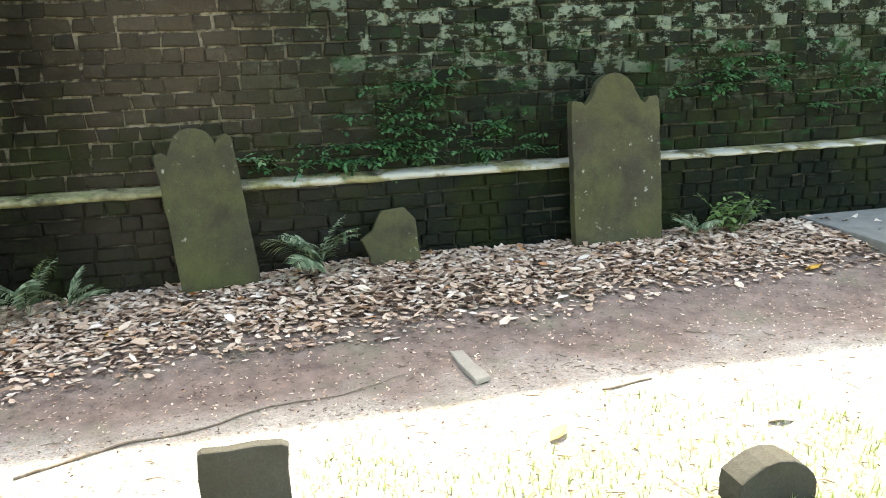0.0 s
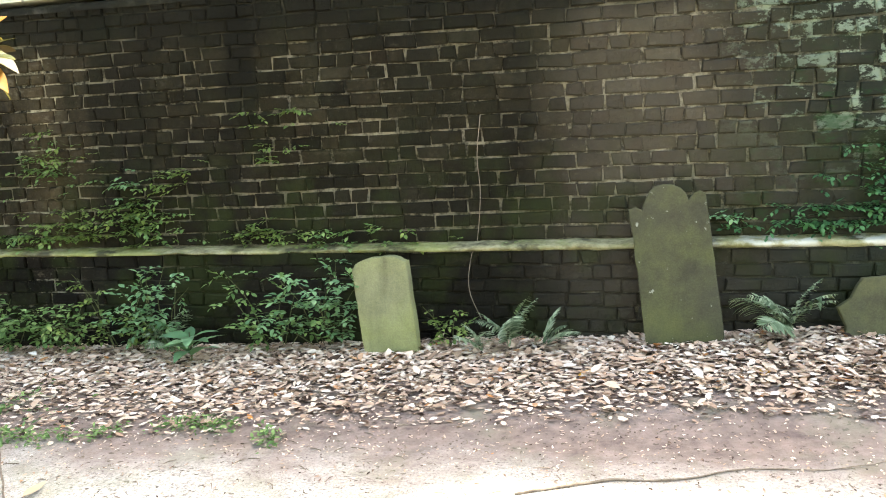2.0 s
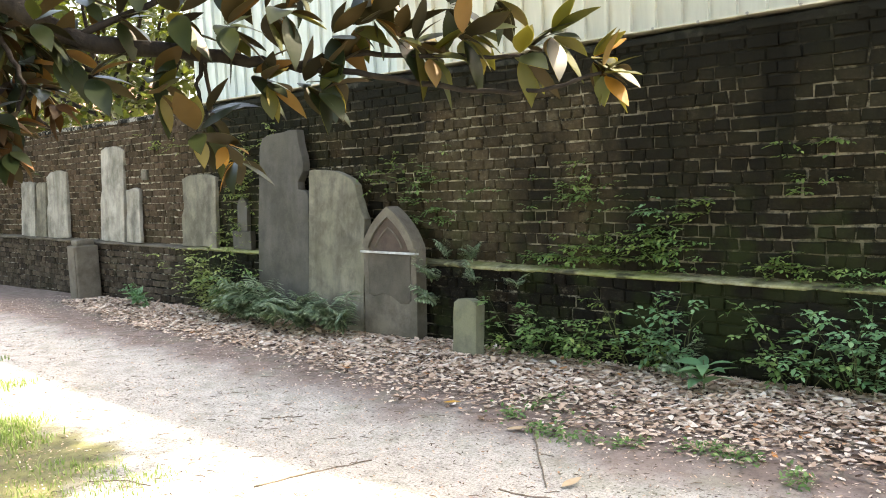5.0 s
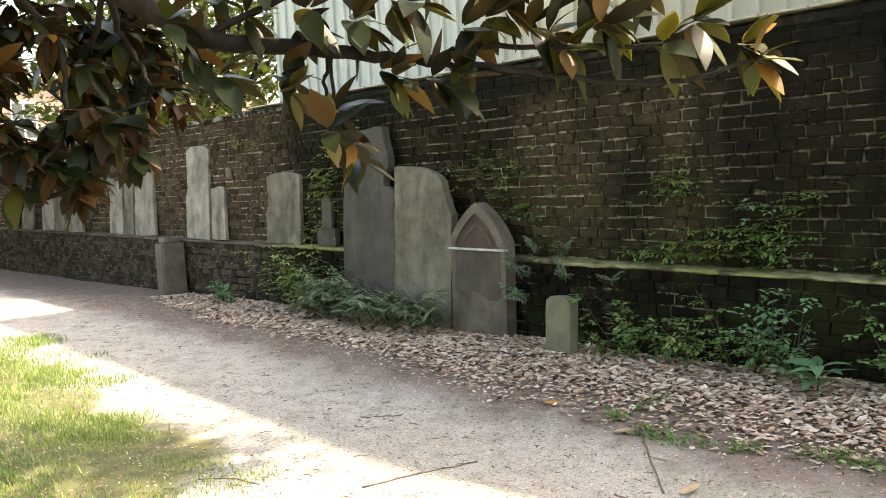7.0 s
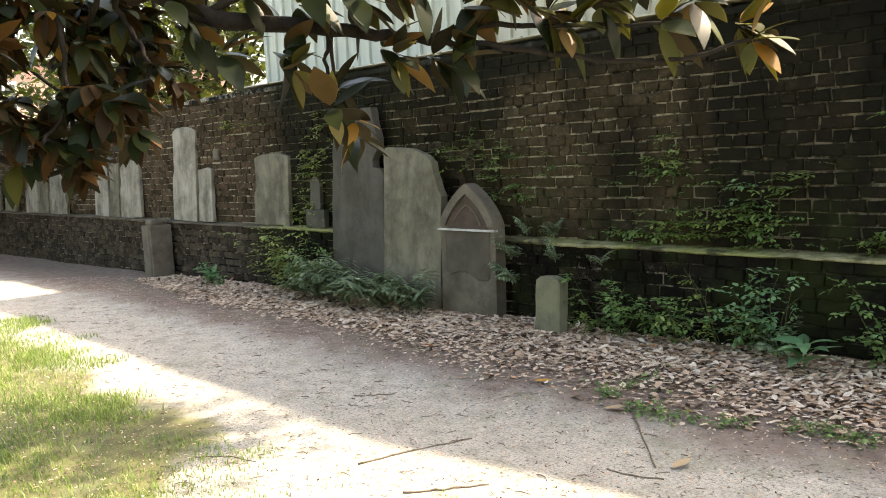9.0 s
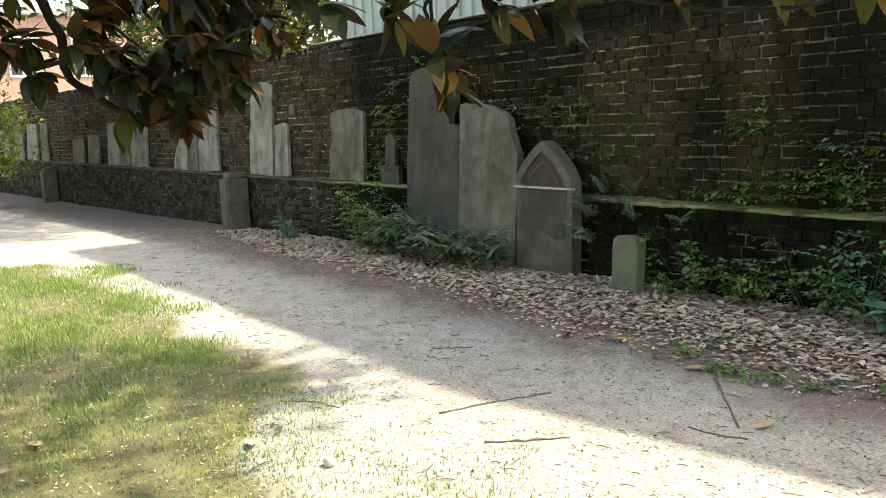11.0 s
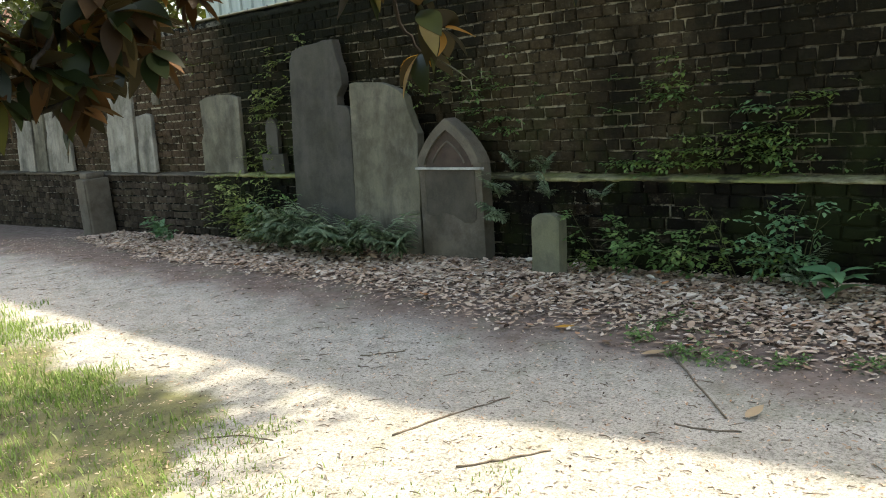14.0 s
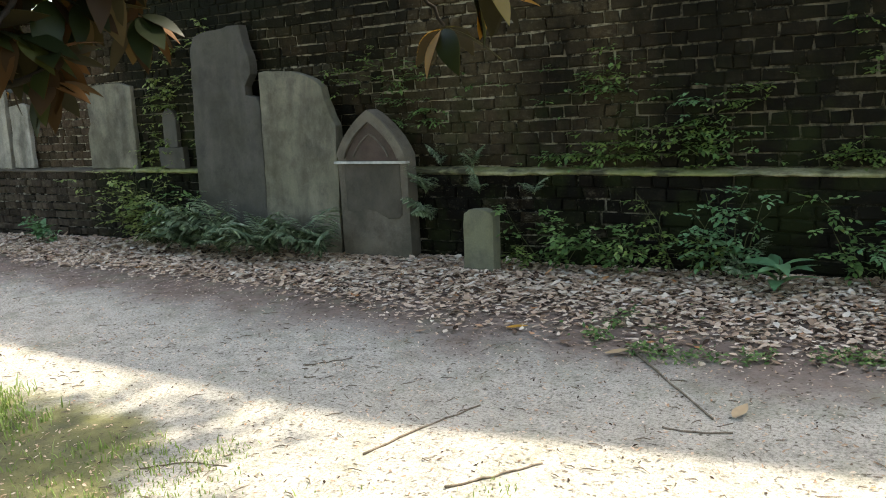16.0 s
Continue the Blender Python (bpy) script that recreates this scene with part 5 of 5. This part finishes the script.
def bank(rng, n):
    x = rng.uniform(-11, 5.4, n)
    y = -0.16 - np.abs(rng.normal(0, 0.62, n))
    lim = np.interp(x, [-11, -8, -5, -3.2, -1.5, 0, 2, 5.4], [0.5, 1.2, 1.25, 1.6, 1.5, 1.15, 1.0, 0.8])
    y = np.where(-y > lim + 0.25, -0.2 - lim * rng.random(n), y)
    keep = -y < lim + 0.35 * rng.random(n) ** 2
    return np.stack([x, y], -1)[keep]


scatter(60000, bank, 0.048, 0.5, LITTER, "dead_leaf_litter", "thick bed of curled brown and grey dead leaves", "leaf litter", 1, 0.13, 0.012)
scatter(3600, bank, 0.078, 0.46, LITTER, "large_dead_leaves", "large leathery dead leaves lying over the litter", "leaf litter", 9, 0.2, 0.014)


def strewn(rng, n):
    return np.stack([rng.uniform(-12, 5, n), -0.3 - 4.6 * rng.random(n) ** 1.25], -1)


scatter(34000, strewn, 0.02, 0.4, LITTER, "leaf_fragments", "small scattered bits of dead leaf on the path", "leaf litter", 2, 0.2, 0.002)


def grass():
    rng = np.random.default_rng(4)
    n = 260000
    x = rng.uniform(-10.5, 3.5, n)
    y = rng.uniform(-6.6, -2.0, n)
    # the dense lawn to the west, thin tufts to the east
    edge = np.interp(x, [-10.5, -9.7, -9.2, -8.35, -6.4, -5, -4.2, -3.6, -2.5, -1.0, 0.8, 1.5, 3.5], [-4.8, -4.1, -3.35, -2.8, -2.95, -3.35, -3.4, -3.42, -3.3, -3.1, -2.6, -2.25, -2.1])
    edge = edge + 0.14 * np.sin(x * 5.1) + 0.1 * np.sin(x * 11.7 + 1)
    dense = np.interp(x, [-10.5, -5, -4, -3, -1, 1, 3.5], [1, 1, 0.95, 0.8, 0.5, 0.5, 0.6])
    patch = 0.5 + 0.5 * np.sin(x * 3.1 + 1.3 * np.sin(y * 2.7)) * np.sin(y * 4.3 + x)
    chance = dense * (0.12 + 1.05 * patch**1.5) * np.clip((edge - y) * 5, 0, 1) * np.interp(y, [-6.6, -4.9, -4.2], [0.45, 0.45, 1])
    keep = rng.random(n) < chance
    x, y = x[keep], y[keep]
    more = 9000
    mx, my = rng.uniform(-19, -13.5, more), rng.uniform(-6.5, -4.3, more)
    x, y = np.r_[x, mx], np.r_[y, my]
    n = len(x)
    h = rng.uniform(0.018, 0.068, n) * np.interp(x, [-9, -4, -3, 3], [1.0, 0.85, 0.45, 0.75])
    turn = rng.uniform(0, 6.28, n)
    lean = rng.uniform(0.2, 1.1, n) * h
    z = ground_z(x, y) - 0.003
    w = rng.uniform(0.0024, 0.005, n) * np.interp(x, [-4, -3], [0.85, 0.7])
    cx, cy = np.cos(turn), np.sin(turn)
    low = np.stack([x - cy * w, y + cx * w, z], -1), np.stack([x + cy * w, y - cx * w, z], -1)
    mx, my, mz = x + cx * lean * 0.35, y + cy * lean * 0.35, z + h * 0.6
    mid = np.stack([mx - cy * w * 0.8, my + cx * w * 0.8, mz], -1), np.stack([mx + cy * w * 0.8, my - cx * w * 0.8, mz], -1)
    tip = np.stack([x + cx * lean, y + cy * lean, z + h], -1)
    verts = np.stack([*low, *mid, tip], 1).reshape(-1, 3)
    o = 5 * np.arange(n)[:, None]
    faces = np.concatenate([o + [[0, 1, 3]], o + [[0, 3, 2]], o + [[2, 3, 4]]])
    me = bpy.data.meshes.new("grass")
    me.from_pydata(verts.tolist(), [], faces.tolist())
    me.materials.append(GRASS)
    tagged(new("grass", me), "short thin yellow-green lawn grass with bare patches", "grass", kind="stuff")


grass()


def path_weeds():
    """Low green weeds in a ragged line along the litter's edge."""
    rng = random.Random(12)
    leaves = []
    for _ in range(1150):
        x = rng.uniform(-2.5, -0.7)
        y = -1.6 + 0.12 * math.sin(x * 4) + rng.gauss(0, 0.05)
        if rng.random() < 0.18:
            x, y = rng.gauss(-2.35, 0.12), rng.gauss(-1.3, 0.16)
        if math.sin(x * 9) + math.sin(x * 23 + 1) < -0.7:
            continue
        p = (x, y, float(ground_z(x, y)) + rng.uniform(0.004, 0.05))
        l = rng.uniform(0.018, 0.04)
        leaves.append(moved(leaf_blade(l, l * 0.55, 0.2, rng, 1), aim(p, (rng.gauss(0, 1), rng.gauss(0, 1), rng.gauss(0.2, 0.4)), rng.uniform(-0.6, 0.6))))
    tagged(new("path_weeds", mesh_of("path_weeds", *joined(leaves), WEED, True)), "low green weeds along the edge of the leaf litter", "weeds", kind="stuff")


path_weeds()


def small_twigs():
    rng = random.Random(6)
    chunks = []
    for _ in range(1300):
        x, y = rng.uniform(-9, 4.5), rng.uniform(-4.6, -1.2)
        l, a = rng.uniform(0.015, 0.075), rng.uniform(0, 6.28)
        d = Vector((math.cos(a), math.sin(a), 0)) * l / 2
        p = Vector((x, y, float(ground_z(x, y)) + 0.004))
        k = Vector((rng.uniform(-0.01, 0.01), rng.uniform(-0.01, 0.01), 0.004))
        chunks.append(tube([p - d, p + k, p + d], [0.002, 0.0026, 0.0012], 4))
    tagged(new("twig_litter", mesh_of("twig_litter", *joined(chunks), TWIG)), "short dark twigs strewn over the pale path", "twigs", kind="stuff")


small_twigs()


def stick(points, r, label):
    ob = new("stick", mesh_of("stick", *tube(curve_points([(x, y, float(ground_z(x, y)) + r * 0.8) for x, y in points], 5, 0.004, random.Random(len(label))), [r * (1 - 0.03 * i) for i in range(5 * (len(points) - 1) + 1)], 6), TWIG, True))
    tagged(ob, label, "stick", "fallen sticks")


stick([(-2.69, -3.15), (-2.62, -2.86), (-2.53, -2.56)], 0.0050, "long thin bent stick lying on the path")
stick([(-2.26, -3.24), (-2.15, -3.1), (-2.04, -2.94)], 0.0052, "thick rough stick lying in the sun")
stick([(-1.77, -2.47), (-1.65, -2.46), (-1.52, -2.41)], 0.0050, "dark stick on the shaded path")
stick([(-2.17, -1.7), (-1.95, -1.95), (-1.62, -2.32)], 0.0060, "pale straight stick at the litter edge")
stick([(-3.6, -2.49), (-3.52, -2.4), (-3.44, -2.31)], 0.0039, "short dark twig on the shaded path")
stick([(-3.42, -3.62), (-3.3, -3.5), (-3.12, -3.44)], 0.0033, "thin twig at the grass edge")
stick([(0.45, -2.03), (0.8, -1.87), (1.05, -1.84), (1.35, -1.71), (1.65, -1.68), (1.95, -1.56)], 0.0066, "long root-like stick along the sun edge")
stick([(2.7, -2.0), (2.95, -1.95)], 0.0055, "short dark stick in the sun")

pebble = bmesh.new()
bmesh.ops.create_icosphere(pebble, subdivisions=2, radius=0.03, matrix=Matrix.Diagonal((1.0, 0.8, 0.7, 1)))
for v in pebble.verts:
    v.co *= 1 + 0.12 * noise.noise(v.co * 40)
pebble = new("pebble", from_bm("pebble", pebble, LIME_EDGE, True))
pebble.matrix_basis = pose(-2.53, -3.85, 0.02)
tagged(pebble, "round pale pebble lying in thin grass", "pebble")

FALLEN = [leaf_material("fallen_tan_leaf", [(0, (0.45, 0.33, 0.2)), (1, (0.55, 0.42, 0.28))], 0.6, 0.0), leaf_material("fallen_orange_leaf", [(0, (0.6, 0.3, 0.04)), (1, (0.62, 0.38, 0.07))], 0.55, 0.0)]
for i, (x, y, turn, kind, label) in enumerate((
    (-3.49, -5.12, 20, 1, "bright yellow-orange fallen leaf on the grass"), (-3.43, -4.98, 60, 0, "tan dry fallen leaf on the grass"), (-3.0, -3.96, -30, 0, "tan dry fallen leaf in thin grass"),
    (-3.71, -4.73, 10, 0, "small tan fallen leaf"), (-5.92, -4.47, 0, 0, "brown fallen leaf in the lawn"), (2.33, -2.35, 40, 1, "orange fallen leaf on the sunny path"),
    (1.52, -0.87, 75, 1, "orange fallen leaf on the litter"), (4.4, -1.03, 15, 1, "orange fallen leaf on the path"), (0.62, -0.85, 50, 1, "reddish orange fallen leaf"), (3.17, -2.44, 5, 0, "curled brown fallen leaf"),
    (-2.3, -1.78, 30, 0, "curled tan fallen leaf at the litter edge"), (-1.55, -2.3, 80, 0, "pale tan fallen leaf on the path"), (-2.95, -1.6, 12, 1, "yellow fallen leaf on the litter"))):
    ob = new("fallen_leaf", mesh_of("fallen_leaf", *leaf_blade(0.13, 0.055, -0.12, random.Random(i), 4), FALLEN[kind], True))
    ob.matrix_basis = at_ground(x, y, 0.014) @ Matrix.Rotation(radians(turn), 4, "Z")
    tagged(ob, label, "leaf", "fallen leaves")

# ---- bricks of the wall ----
bricks(wall, 0.0, LEDGE_Z + 0.012, 19, (-1.9, 1.3), BRICK, 11)
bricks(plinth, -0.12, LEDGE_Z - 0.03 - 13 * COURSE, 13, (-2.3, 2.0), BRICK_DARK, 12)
